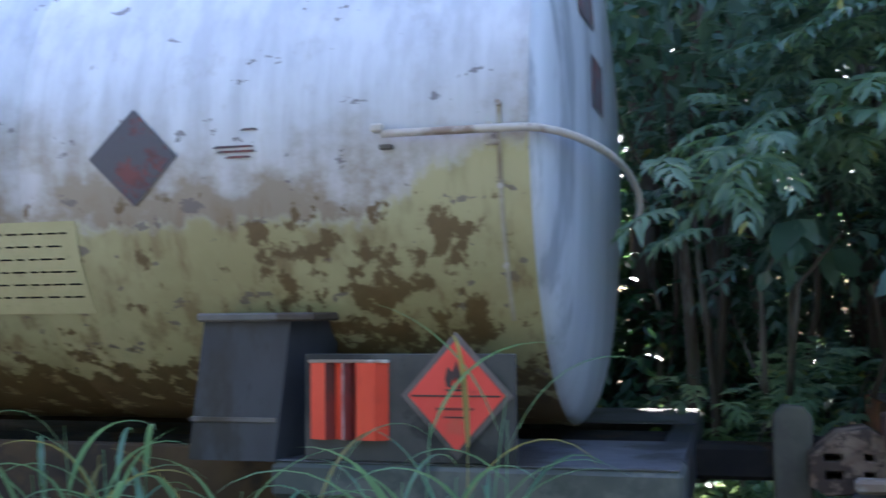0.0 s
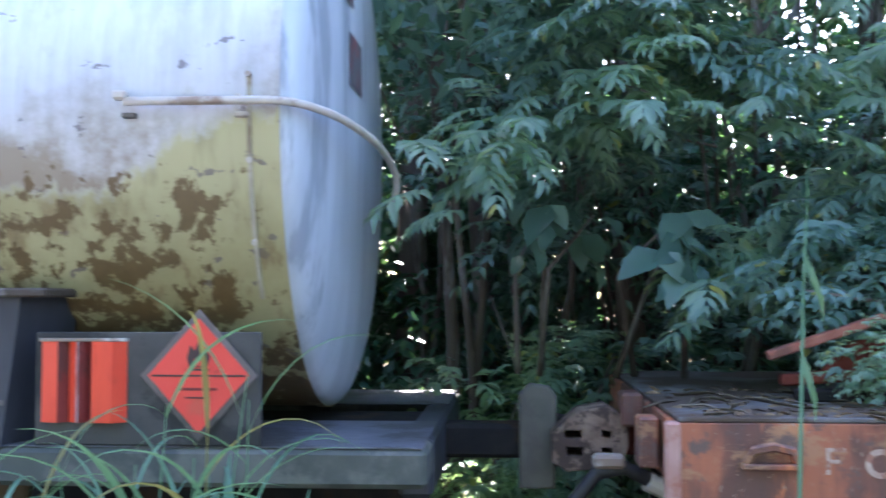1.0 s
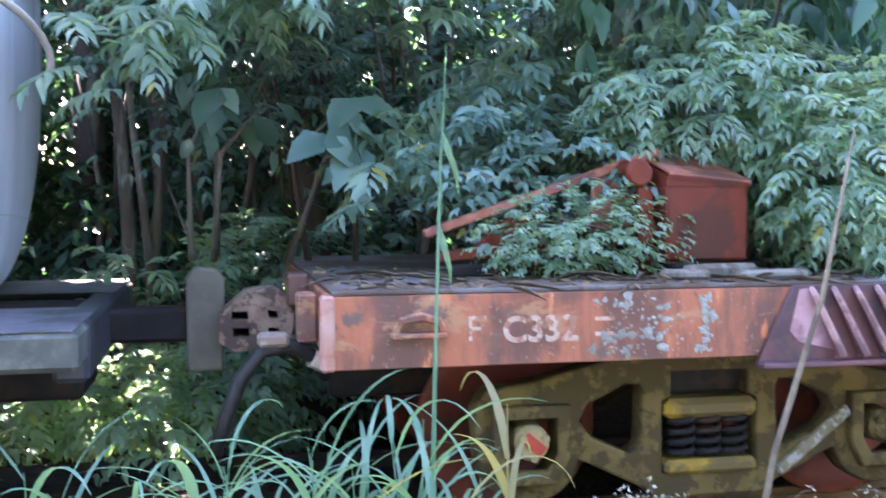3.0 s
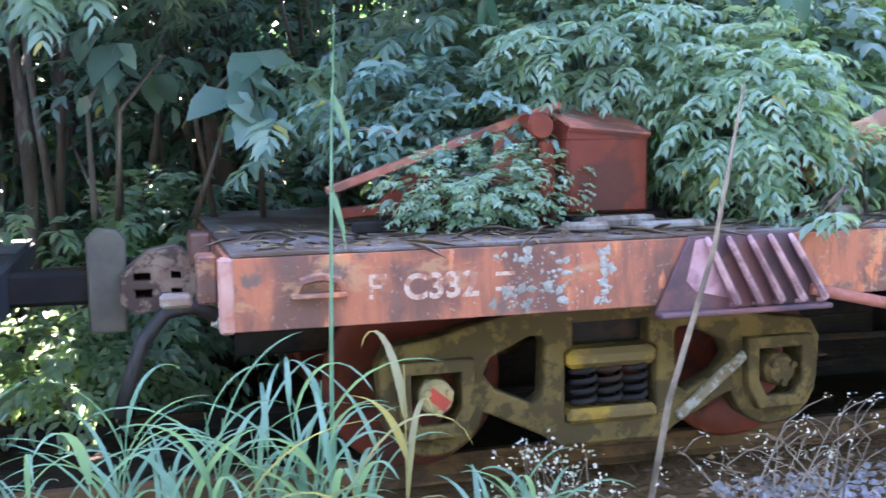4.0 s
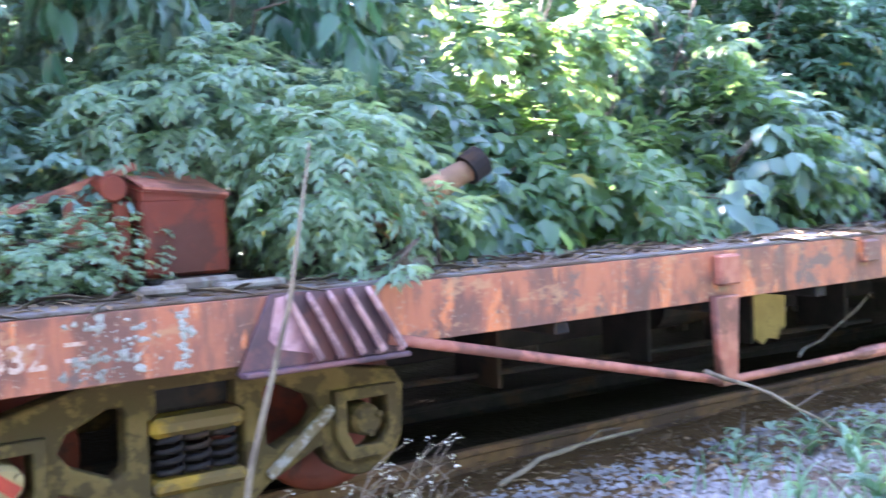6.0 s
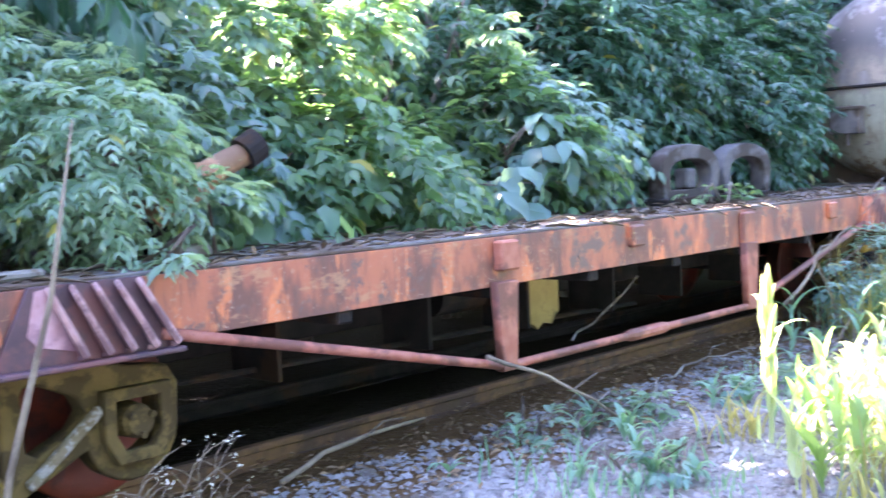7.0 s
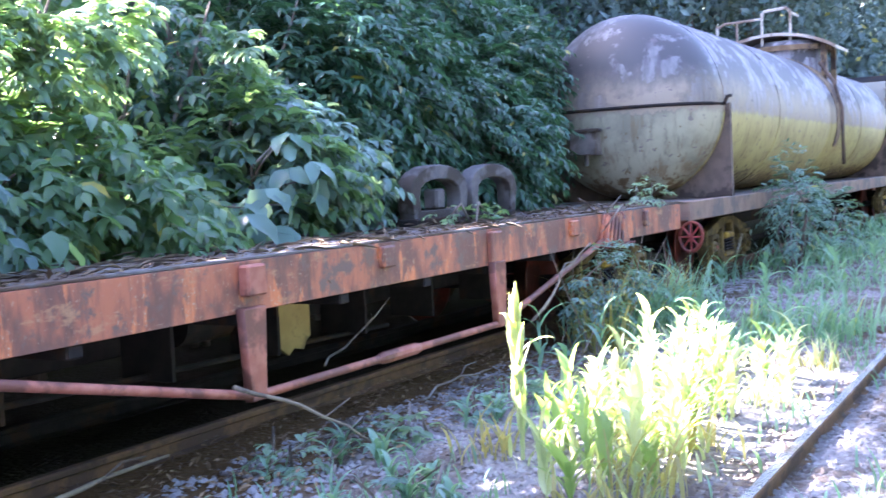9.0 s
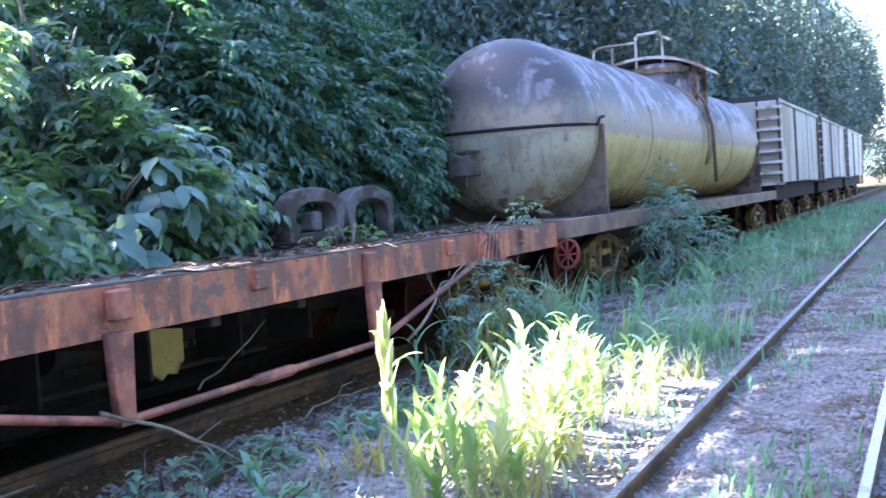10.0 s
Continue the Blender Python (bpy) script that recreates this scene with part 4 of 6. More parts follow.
def saddle(x):
    """A cradle plate on either side: its inner edge follows the barrel, its outer edge stands upright on the sill."""
    for e in (-1, 1):
        s = Shape()
        v = []
        for k in range(13):
            q = radians(2 + 86 * k / 12)
            inner = (MID + e * FR * math.cos(q), FZ - FR * math.sin(q) - 0.002)
            outer = (MID + e * 1.29, FZ - 0.02 - 1.22 * min(1, k / 7)) if k < 8 else (MID + e * 1.29 * (12 - k) / 5, 1.155)
            v += [(x + d, *w) for w in (inner, outer) for d in (-0.05, 0.05)]
        f = []
        for k in range(12):
            a, b = 4 * k, 4 * k + 4
            f += [(a, b, b + 2, a + 2), (a + 1, a + 3, b + 3, b + 1), (a + 2, b + 2, b + 3, a + 3), (a, a + 1, b + 1, b)]
        part("saddle", s.add(v, f + [(0, 2, 3, 1)]), SADDLE_BROWN, tw2)


SADDLE_BROWN = surface("brown_black_saddle_paint", (0.10, 0.075, 0.06), (0.15, 0.105, 0.08), (0.05, 0.035, 0.03), 7, 0.5, 0.8)
saddle(FX + 0.12)
saddle(FX + 14.2)
arc = [(FX - 0.01 - 0.85 * math.sin(math.acos(min(1, (abs(y - MID) / FR) ** (1 / 0.86)))) ** 0.9, y, 2.36) for y in (4.66 + 0.062 * k for k in range(41))]
part("end_rail", Shape().tube(arc, 0.022, 8), DARK_IRON, tw2)
part("end_rail_bend", Shape().tube([(FX - 0.12, 4.62, 2.36), (FX - 0.05, 4.60, 2.45), (FX + 0.12, 4.60, 2.47)], 0.022, 8), DARK_IRON, tw2)
part("end_box", Shape().box((15.28, 6.06, 1.78), (15.66, 6.44, 2.10), 0.012).box((15.25, 6.03, 2.08), (15.66, 6.47, 2.12), 0.006), GREY_IRON, tw2, "small grey box with a lid on the end")
part("box_drain", Shape().tube([(15.40, 6.25, 1.80), (15.40, 6.25, 1.64)], 0.03, 8), GREY_IRON, tw2)
for x in (19.4, 26.9):
    ring = lathe([(-0.03, FR + 0.001), (-0.03, FR + 0.008), (0.03, FR + 0.008), (0.03, FR + 0.001)], (x, MID, FZ), (1, 0, 0), 64)
    part("weld_band", mesh_of("weld_band", *ring), TANK_FAR, tw2)
# the dome under its walkway, with the brown streaks that it has let down the flank
part("dome", mesh_of("dome", *lathe([(0, 0.78), (0.62, 0.76), (0.74, 0.66), (0.80, 0.02)], (25.0, MID - 0.15, 3.25), (0, 0, 1), 32), True), TANK_FAR, tw2)
roof = Shape()
rows = [(MID - 1.2 + 2.4 * k / 12, 4.15 - 0.33 * abs(k / 6 - 1) ** 2.2) for k in range(13)]
roof.add([(x, y, z - d) for y, z in rows for d in (0, 0.06) for x in (24.3, 25.7)],
         [f for k in range(12) for f in ((4 * k, 4 * k + 1, 4 * k + 5, 4 * k + 4), (4 * k + 2, 4 * k + 6, 4 * k + 7, 4 * k + 3), (4 * k, 4 * k + 4, 4 * k + 6, 4 * k + 2), (4 * k + 1, 4 * k + 3, 4 * k + 7, 4 * k + 5))] + [(0, 2, 3, 1), (48, 49, 51, 50)])
wk = part("walkway", roof, PALE_PIPE, tw2, "pale arched plate over the dome with hoop rails")
STAIN_BROWN = surface("rust_stained_apron", (0.15, 0.095, 0.055), (0.24, 0.17, 0.10), (0.06, 0.04, 0.035), 5, 0.6, 0.85)
apron = Shape()
arng = random.Random(8)
for k in range(13):
    q = radians(104 + 8.5 * k)
    w0, w1 = 0.50 - 0.028 * k + arng.uniform(-0.06, 0.06), 0.50 - 0.028 * k + arng.uniform(-0.06, 0.06)
    apron.add([(x, MID + r * math.cos(q), FZ + r * math.sin(q)) for r, x in ((1.241, 24.3 - w0), (1.241, 24.3 + w1), (1.256, 24.3 + w1), (1.256, 24.3 - w0))], [])
apron.f = [(4 * k + i, 4 * k + (i + 1) % 4, 4 * k + 4 + (i + 1) % 4, 4 * k + 4 + i) for k in range(12) for i in range(4)] + [(3, 2, 1, 0), (48, 49, 50, 51)]
part("stained_apron", apron, STAIN_BROWN, tw2, "brown rust-stained plate below the walkway")
part("drain_pipe", Shape().tube([(24.3, 5.0, 3.5), (24.3, 4.74, 3.1), (24.3, 4.60, 2.6), (24.3, 4.59, 1.5)], 0.035, 8), SADDLE_BROWN, tw2, smooth=True)
part("manway_skirt", mesh_of("manway_skirt", *lathe([(0, 0.80), (0.0, 0.86), (0.10, 0.86), (0.10, 0.80)], (25.0, MID - 0.15, 3.78), (0, 0, 1), 32)), STAIN_BROWN, tw2)
for x, y in ((24.5, 4.95), (25.5, 4.95), (24.5, 6.85), (25.5, 6.85)):
    part("walkway_strut", Shape().box((x - 0.05, y - 0.05, 3.05), (x + 0.05, y + 0.05, 3.93), 0.006), STAIN_BROWN, wk)
for y in (5.55, 6.1, 6.6, 7.0):
    part("rail_post", Shape().tube([(24.4, y, 3.86), (24.4, y, 4.58 if y < 6.2 else 4.42)], 0.025, 6), PALE_PIPE, wk)
part("guard_rail", Shape().tube([(24.4, 7.0, 4.36), (24.4, 6.85, 4.44), (24.4, 6.1, 4.46)], 0.025, 6), PALE_PIPE, wk)
part("hoop", Shape().tube([(24.4, 6.1, 4.5), (24.4, 6.05, 4.60), (24.4, 5.62, 4.63), (24.4, 5.55, 4.54), (25.1, 5.55, 4.54)], 0.03, 6), PALE_PIPE, wk)
ringp = [(14.2 + 0.05 * math.sin(k * 0.3), 4.52 + 0.13 * math.cos(k * 0.3), 0.76 + 0.165 * math.sin(k * 0.3)) for k in range(22)]
wheel = part("brake_wheel", Shape().tube(ringp, 0.022, 8), DARK_RED, tw2, "rusty red hand brake wheel", smooth=True)
spk = Shape()
for k in range(4):
    a = k * math.pi / 4
    spk.tube([(14.2, 4.52 + 0.13 * math.cos(a), 0.76 + 0.165 * math.sin(a)), (14.2, 4.52 - 0.13 * math.cos(a), 0.76 - 0.165 * math.sin(a))], 0.012, 6)
part("spokes", spk, STRIPE_DARK, wheel)
part("shaft", Shape().tube([(14.2, 4.52, 0.76), (14.6, 4.66, 0.96)], 0.02, 6), DARK_IRON, wheel)
bogie(16.9, "bogies")
bogie(31.2, "bogies")

# ---- covered wagons in the distance ----


def box_wagon(x0, length, group):
    b = thing("covered_wagon", (x0 + length / 2, MID, 0.13), "pale grey covered wagon with smooth weathered panels", "wagon", group)
    part("body", Shape().box((x0, SIDE, 1.36), (x0 + length, 2 * MID - SIDE, 3.72), 0.02), BOX_GREY, b)
    hood = Shape().add([(x0 + 0.9, SIDE + 0.25, 3.70), (x0 + 2.3, SIDE + 0.25, 3.70), (x0 + 2.3, 2 * MID - SIDE - 0.25, 3.70), (x0 + 0.9, 2 * MID - SIDE - 0.25, 3.70), (x0 + 2.3, SIDE + 0.25, 4.05), (x0 + 2.3, 2 * MID - SIDE - 0.25, 4.05)],
                       [(3, 2, 1, 0), (0, 1, 4), (1, 2, 5, 4), (2, 3, 5), (3, 0, 4, 5)])
    part("hatch_hood", hood, DARK_IRON, b, "dark wedge hood on the roof")
    part("top_rim", Shape().box((x0 - 0.04, SIDE - 0.05, 3.66), (x0 + length + 0.04, SIDE + 0.01, 3.76), 0.01), BOX_GREY, b)
    part("underframe", Shape().box((x0 + 0.1, SIDE + 0.2, 0.85), (x0 + length - 0.1, 2 * MID - SIDE - 0.2, 1.36), 0.02), DARK_IRON, b)
    for k in range(4):
        x = x0 + length * (0.02 + 0.96 * k / 3)
        part("side_rib", Shape().box((x - 0.06, SIDE - 0.05, 1.38), (x + 0.06, SIDE + 0.005, 3.66), 0.01), BOX_GREY if k in (0, 2) else SADDLE_BROWN, b)
    part("door", Shape().box((x0 + length * 0.36, SIDE - 0.05, 1.42), (x0 + length * 0.62, SIDE + 0.004, 3.6), 0.01), BOX_GREY, b)
    lad = part("ladder", Shape().box((x0 - 0.10, SIDE - 0.03, 1.2), (x0 - 0.06, SIDE + 0.02, 3.75), 0.004).box((x0 - 0.10, SIDE + 0.55, 1.2), (x0 - 0.06, SIDE + 0.6, 3.75), 0.004), DARK_IRON, b)
    for k in range(8):
        part("rung", Shape().box((x0 - 0.30, SIDE - 0.10, 1.30 + 0.31 * k), (x0 - 0.05, SIDE + 0.62, 1.38 + 0.31 * k), 0.006), PALE_PIPE, lad)
    return b


for bx_ in (37.2, 43.0, 50.0, 56.0, 63.5, 69.5):
    bogie(bx_, "bogies")
box_wagon(34.5, 11.0, "covered wagons")
box_wagon(47.0, 12.0, "covered wagons")
box_wagon(60.5, 12.0, "covered wagons")

# ---- scrap on the flat wagon's deck ----
DK = TOP + 0.02
scrap = thing("scrap_frame", (3.1, 5.3, DK), "rusty red jib frame and box lying on the deck under creepers", "scrap machinery")
part("jib_beam", Shape().box((2.36, 5.27, 1.515), (3.52, 5.33, 1.555), 0.006, pose(0, 0, 0, 0, -18.5, 0)), ROD_RED, scrap)
part("lower_beam", Shape().box((2.45, 5.30, 1.26), (3.5, 5.38, 1.31), 0.008, pose(0, 0, 0, 0, -4, 0)), DARK_RED, scrap)
bx = Shape().box((3.43, 5.05, DK + 0.06), (3.82, 5.70, 1.57), 0.015)
bx.add([(3.432, 5.04, 1.60), (3.822, 5.04, 1.56), (3.83, 5.71, 1.66), (3.42, 5.71, 1.70), (3.432, 5.04, 1.615), (3.822, 5.04, 1.575), (3.83, 5.71, 1.675), (3.42, 5.71, 1.715)], [(3, 2, 1, 0), (4, 5, 6, 7), (0, 1, 5, 4), (1, 2, 6, 5), (2, 3, 7, 6), (3, 0, 4, 7)])
bx.add([(3.43, 5.05, 1.56), (3.82, 5.05, 1.555), (3.82, 5.70, 1.56), (3.43, 5.70, 1.56), (3.43, 5.05, 1.60), (3.82, 5.05, 1.565), (3.82, 5.70, 1.66), (3.43, 5.70, 1.70)], [(0, 1, 5, 4), (1, 2, 6, 5), (2, 3, 7, 6), (3, 0, 4, 7)])
part("hopper_box", bx, DARK_RED, scrap)
# light on the lid is put into its colour: paler red than the box
part("box_lid", Shape().add([(3.435, 5.035, 1.622), (3.825, 5.035, 1.582), (3.825, 5.60, 1.73), (3.435, 5.60, 1.765), (3.435, 5.035, 1.612), (3.825, 5.035, 1.572), (3.825, 5.60, 1.72), (3.435, 5.60, 1.755)], [(0, 1, 2, 3), (7, 6, 5, 4), (4, 5, 1, 0), (5, 6, 2, 1), (6, 7, 3, 2), (7, 4, 0, 3)]), ROD_RED, scrap, "lid painted pinkish as if sunlit")
part("drum", Shape().tube([(3.33, 5.10, 1.62), (3.33, 5.12, 1.62), (3.33, 5.55, 1.62)], [0.052, 0.062, 0.062], 18), DARK_RED, scrap)
part("side_plate", flat_cut("side_plate", [[(2.60, DK + 0.08), (2.98, DK + 0.10), (2.95, 1.45), (2.75, 1.40)]], 0.05, Matrix.Translation((0, 5.36, 0)), 0.008), DARK_RED, scrap)
part("brace_plate", flat_cut("brace_plate", [[(3.16, 1.36), (3.36, 1.36), (3.34, 1.62), (3.18, 1.60)]], 0.03, Matrix.Translation((0, 5.30, 0)), 0.006), ROD_RED, scrap)
part("leg", Shape().box((3.33, 5.12, DK), (3.40, 5.22, 1.56), 0.01), DARK_RED, scrap)
part("foot_block", Shape().box((3.44, 5.0, DK), (3.80, 5.3, DK + 0.055), 0.012), DARK_IRON, scrap)
part("base_rail", Shape().box((2.5, 5.22, DK), (4.0, 5.32, DK + 0.05), 0.008), DARK_IRON, scrap)
for x, y, w, h, az in ((3.62, 4.92, 0.34, 0.055, 8), (3.42, 4.84, 0.20, 0.04, -14), (3.80, 4.80, 0.30, 0.035, 4), (4.75, 4.95, 0.26, 0.06, 20)):
    lump = Shape().box((-w / 2, -0.05, 0), (w / 2, 0.05, h), 0.018)
    m = pose(x, y, DK + 0.003, 0, 0, az)
    lump.v = [tuple(m @ (Vector(v) + 0.012 * noise.noise_vector(Vector(v) * 9 + Vector((x, y, 0))))) for v in lump.v]
    whole("timber_scrap", lump, BARK, "short grey weathered timber scrap on the deck", "timber", "timber scraps")
pipe = thing("old_pipe", (5.1, 5.4, DK), "weathered ochre pipe among shrubs, a closed dark block for its mouth", "pipe")
part("barrel", Shape().tube([(4.62, 5.08, 1.36), (4.80, 5.07, 1.47), (4.93, 5.06, 1.545), (4.95, 5.06, 1.555), (5.08, 5.045, 1.62), (5.16, 5.04, 1.65)], [0.085, 0.082, 0.080, 0.068, 0.062, 0.060], 16), surface("ochre_orange_pipe", (0.36, 0.17, 0.09), (0.42, 0.25, 0.15), (0.17, 0.10, 0.06), 9, 0.6, 0.8), pipe, smooth=True)
# capped near-black cylinder stands in for the shaded hollow
part("mouth", Shape().tube([(5.15, 5.04, 1.645), (5.24, 5.033, 1.70)], 0.085, 16), DARK_IRON, pipe)
part("prop", Shape().box((4.62, 5.02, DK), (4.74, 5.14, 1.36), 0.01), DARK_IRON, pipe)


def cast_arch(x0, w, y, closed, label):
    a = thing("cast_frame", (x0 + w / 2, y, DK), label, "cast iron frame", "cast frames")
    h0, h1 = DK, 1.66
    out = [(x0 + 0.04, h0), (x0 + 0.02, h0 + 0.2)] + [(x0 + w / 2 - (w / 2 - 0.0) * math.cos(k * math.pi / 8), h1 - 0.24 + 0.24 * math.sin(k * math.pi / 8) ** 0.75) for k in range(9)] + [(x0 + w - 0.02, h0 + 0.2), (x0 + w - 0.06, h0)]
    hole = [(x0 + 0.13, h0 + 0.11)] + [(x0 + w / 2 - (w / 2 - 0.12) * math.cos(k * math.pi / 8), h1 - 0.25 + 0.15 * math.sin(k * math.pi / 8) ** 0.7) for k in range(9)] + [(x0 + w - 0.13, h0 + 0.11)]
    if not closed:
        out, hole = out + [(x0 + w - 0.13, h0)] + hole[1:-1][::-1] + [(x0 + 0.13, h0)], None
    part("casting", flat_cut("casting", [out] + ([hole] if hole else []), 0.15, Matrix.Translation((0, y, 0)), 0.012), CAST_DARK, a)
    if closed:
        part("inner_block", Shape().box((x0 + 0.44, y - 0.05, h0 + 0.12), (x0 + 0.60, y + 0.09, h0 + 0.30), 0.02), CAST_DARK, a)
    part("foot", Shape().box((x0 - 0.05, y - 0.15, DK), (x0 + w * 0.8, y + 0.15, DK + 0.06), 0.01), DARK_IRON, a)


cast_arch(9.66, 0.95, 5.50, 1, "grey cast iron arch with a square opening standing on the deck")
cast_arch(10.72, 0.92, 5.52, 0, "grey cast iron arch on two legs standing on the deck")

# ---- plants ----
nrng = np.random.default_rng(7)


def unit(v):
    return v / np.maximum(np.linalg.norm(v, axis=-1, keepdims=True), 1e-9)


def leaf_mesh(name, base, along, normal, length, width, fine=True, droop=0.25):
    """One mesh of many leaves, each with a midrib fold and a drooping tip, from arrays of places and directions."""
    n = len(base)
    along, normal = unit(along), unit(normal)
    side = unit(np.cross(along, normal))
    normal = np.cross(side, along)
    L, W = np.asarray(length).reshape(-1, 1), np.asarray(width).reshape(-1, 1)
    if fine:
        spots = [(0, 0, 0), (0.32, -0.5, 0.09), (0.34, 0, -0.02), (0.32, 0.5, 0.09), (0.70, -0.36, 0.02), (0.72, 0, -0.08), (0.70, 0.36, 0.02), (1, 0, -0.22)]
        faces = [(0, 2, 1), (0, 3, 2), (1, 2, 5, 4), (2, 3, 6, 5), (4, 5, 7), (5, 6, 7)]
    else:
        spots = [(0, 0, 0), (0.45, -0.5, 0.06), (1, 0, -0.15), (0.45, 0.5, 0.06)]
        faces = [(0, 2, 1), (0, 3, 2)]
    cols = [base + along * L * a + side * W * b + normal * (L * c * (droop / 0.25) if a > 0.5 or b == 0 else W * c) for a, b, c in spots]
    k = len(spots)
    v = np.stack(cols, 1).reshape(-1, 3)
    loops, starts, totals = [], [], []
    offs = (np.arange(n) * k)[:, None]
    me = bpy.data.meshes.new(name)
    per = [len(f) for f in faces]
    flat = np.concatenate([np.array(f) for f in faces])
    loop = (offs + flat[None, :]).ravel()
    tot = np.tile(per, n)
    start = np.concatenate([[0], np.cumsum(tot)[:-1]])
    me.vertices.add(len(v))
    me.vertices.foreach_set("co", v.ravel())
    me.loops.add(len(loop))
    me.loops.foreach_set("vertex_index", loop.astype(np.int32))
    me.polygons.add(len(tot))
    me.polygons.foreach_set("loop_start", start.astype(np.int32))
    me.update(calc_edges=True)
    return me


def sprays(origins, dirs, reach, leaflets, leaf_len, leaf_wid, droop=0.5, jitter=0.35):
    """Compound leaves: pairs of leaflets along stalks that start at origins and arch over."""
    n = len(origins)
    dirs = unit(dirs)
    reach = reach * nrng.uniform(0.7, 1.25, n)
    out = [[], [], [], [], []]
    side = unit(np.cross(dirs, np.array([0, 0, 1.0])) + 1e-6)
    for j in range(leaflets):
        f = (j // 2 + 1) / (leaflets // 2 + 0.5)
        s = 1 if j % 2 else -1
        p = origins + dirs * (reach * f)[:, None] - np.array([0, 0, 1.0]) * (droop * reach * f * f)[:, None]
        tang = unit(dirs - np.array([0, 0, 1.0]) * (2 * droop * f))
        a = tang * (0.55 + 0.3 * f) + side * s * (1.05 - 0.75 * f * f)
        a = a + nrng.normal(0, jitter * 0.5, (n, 3)) - np.array([0, 0, 0.25])
        nm = np.array([0, 0, 1.0]) + 0.4 * tang + nrng.normal(0, jitter, (n, 3))
        size = nrng.uniform(0.7, 1.2, n) * (0.75 + 0.5 * math.sin(math.pi * min(1, f)))
        for q, val in zip(out, (p, a, nm, leaf_len * size, leaf_wid * size)):
            q.append(val)
    return [np.concatenate(q) for q in out]


def blob(n, centre, radii, shell=0.55):
    d = unit(nrng.normal(0, 1, (n, 3)))
    r = nrng.uniform(shell, 1.0, n)[:, None] ** 0.7
    return np.array(centre) + d * r * np.array(radii), d


GAPS = [((1.1, 6.7, 0.4), 0.5), ((8.7, 2.4, 0.2), 0.35), ((10.9, 2.7, 0.2), 0.3), ((7.4, 3.2, 0.2), 0.6), ((8.3, 2.9, 0.2), 0.85), ((9.3, 2.9, 0.2), 0.65), ((10.2, 2.9, 0.2), 0.6), ((7.6, 2.2, 0.1), 0.4), ((7.2, 1.5, 0), 0.3), ((0.6, 7.1, 0.4), 0.4), ((1.3, 6.9, 0.4), 0.3), ((6.1, 4.68, 1.16), 0.25), ((6.5, 4.68, 1.16), 0.22)]


def open_sky(p, n_gaps=None):
    """False for places in the shafts cut through the leaves to bring sun down on chosen spots."""
    keep = np.ones(len(p), bool)
    d = np.array(SUN_DIR)
    for q, r in GAPS + GLINTS:
        w = p - np.array(q)
        off = w - (w @ d)[:, None] * d
        wob = 1 + 0.25 * np.sin(3.1 * p[:, 0] + 1.7 * p[:, 2])
        keep &= ~((np.linalg.norm(off, axis=1) < r * wob) & (w @ d > 0.25))
    return keep


# spots that get a shaft cut through the foliage so that leaves glint
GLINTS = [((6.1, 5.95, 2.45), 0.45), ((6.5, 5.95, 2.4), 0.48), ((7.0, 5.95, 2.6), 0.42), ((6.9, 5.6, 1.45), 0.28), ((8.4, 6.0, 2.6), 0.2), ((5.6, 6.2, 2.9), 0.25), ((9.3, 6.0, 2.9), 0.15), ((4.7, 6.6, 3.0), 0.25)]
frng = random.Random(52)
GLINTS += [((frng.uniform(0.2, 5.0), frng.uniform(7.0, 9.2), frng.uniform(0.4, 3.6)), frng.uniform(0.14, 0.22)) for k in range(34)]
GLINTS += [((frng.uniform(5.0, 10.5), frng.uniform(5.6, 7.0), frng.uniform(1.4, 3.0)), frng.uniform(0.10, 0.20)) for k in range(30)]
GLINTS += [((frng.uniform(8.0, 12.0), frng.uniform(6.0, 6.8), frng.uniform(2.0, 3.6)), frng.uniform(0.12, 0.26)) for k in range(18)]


def shrub(name, base, centre, radii, n, reach, leaflets, leaf_len, leaf_wid, mat, label, category="shrub", group="", stems=6, droop=0.5, shell=0.35, face=None, fine=True, gaps=True):
    b = thing(name, base, label, category, group)
    o, d = blob(n, centre, radii, shell)
    dd = d * np.array([1, 1, 0.6]) + np.array([0, 0, 0.35]) + nrng.normal(0, 0.3, d.shape)
    if face is not None:
        dd = dd + np.array(face)
    p, a, nm, L, W = sprays(o, dd, reach, leaflets, leaf_len, leaf_wid, droop)
    ok = p[:, 2] > base[2] + 0.02
    if gaps:
        ok &= open_sky(p)
    p, a, nm, L, W = p[ok], a[ok], nm[ok], L[ok], W[ok]
    part("foliage", leaf_mesh("foliage", p, a, nm, L, W, fine), mat, b)
    for k in range(stems):
        tip = o[nrng.integers(n)]
        bs = np.array(base) + np.array([*nrng.normal(0, 0.08, 2), 0])
        mid = (bs + tip) / 2 + np.array([*nrng.normal(0, 0.12, 2), 0.15])
        r0 = 0.010 + 0.010 * np.linalg.norm(tip - bs)
        part("stem", Shape().tube([bs, mid, tip], [r0, r0 * 0.7, r0 * 0.25], 6), BARK, b, smooth=True)
    return b


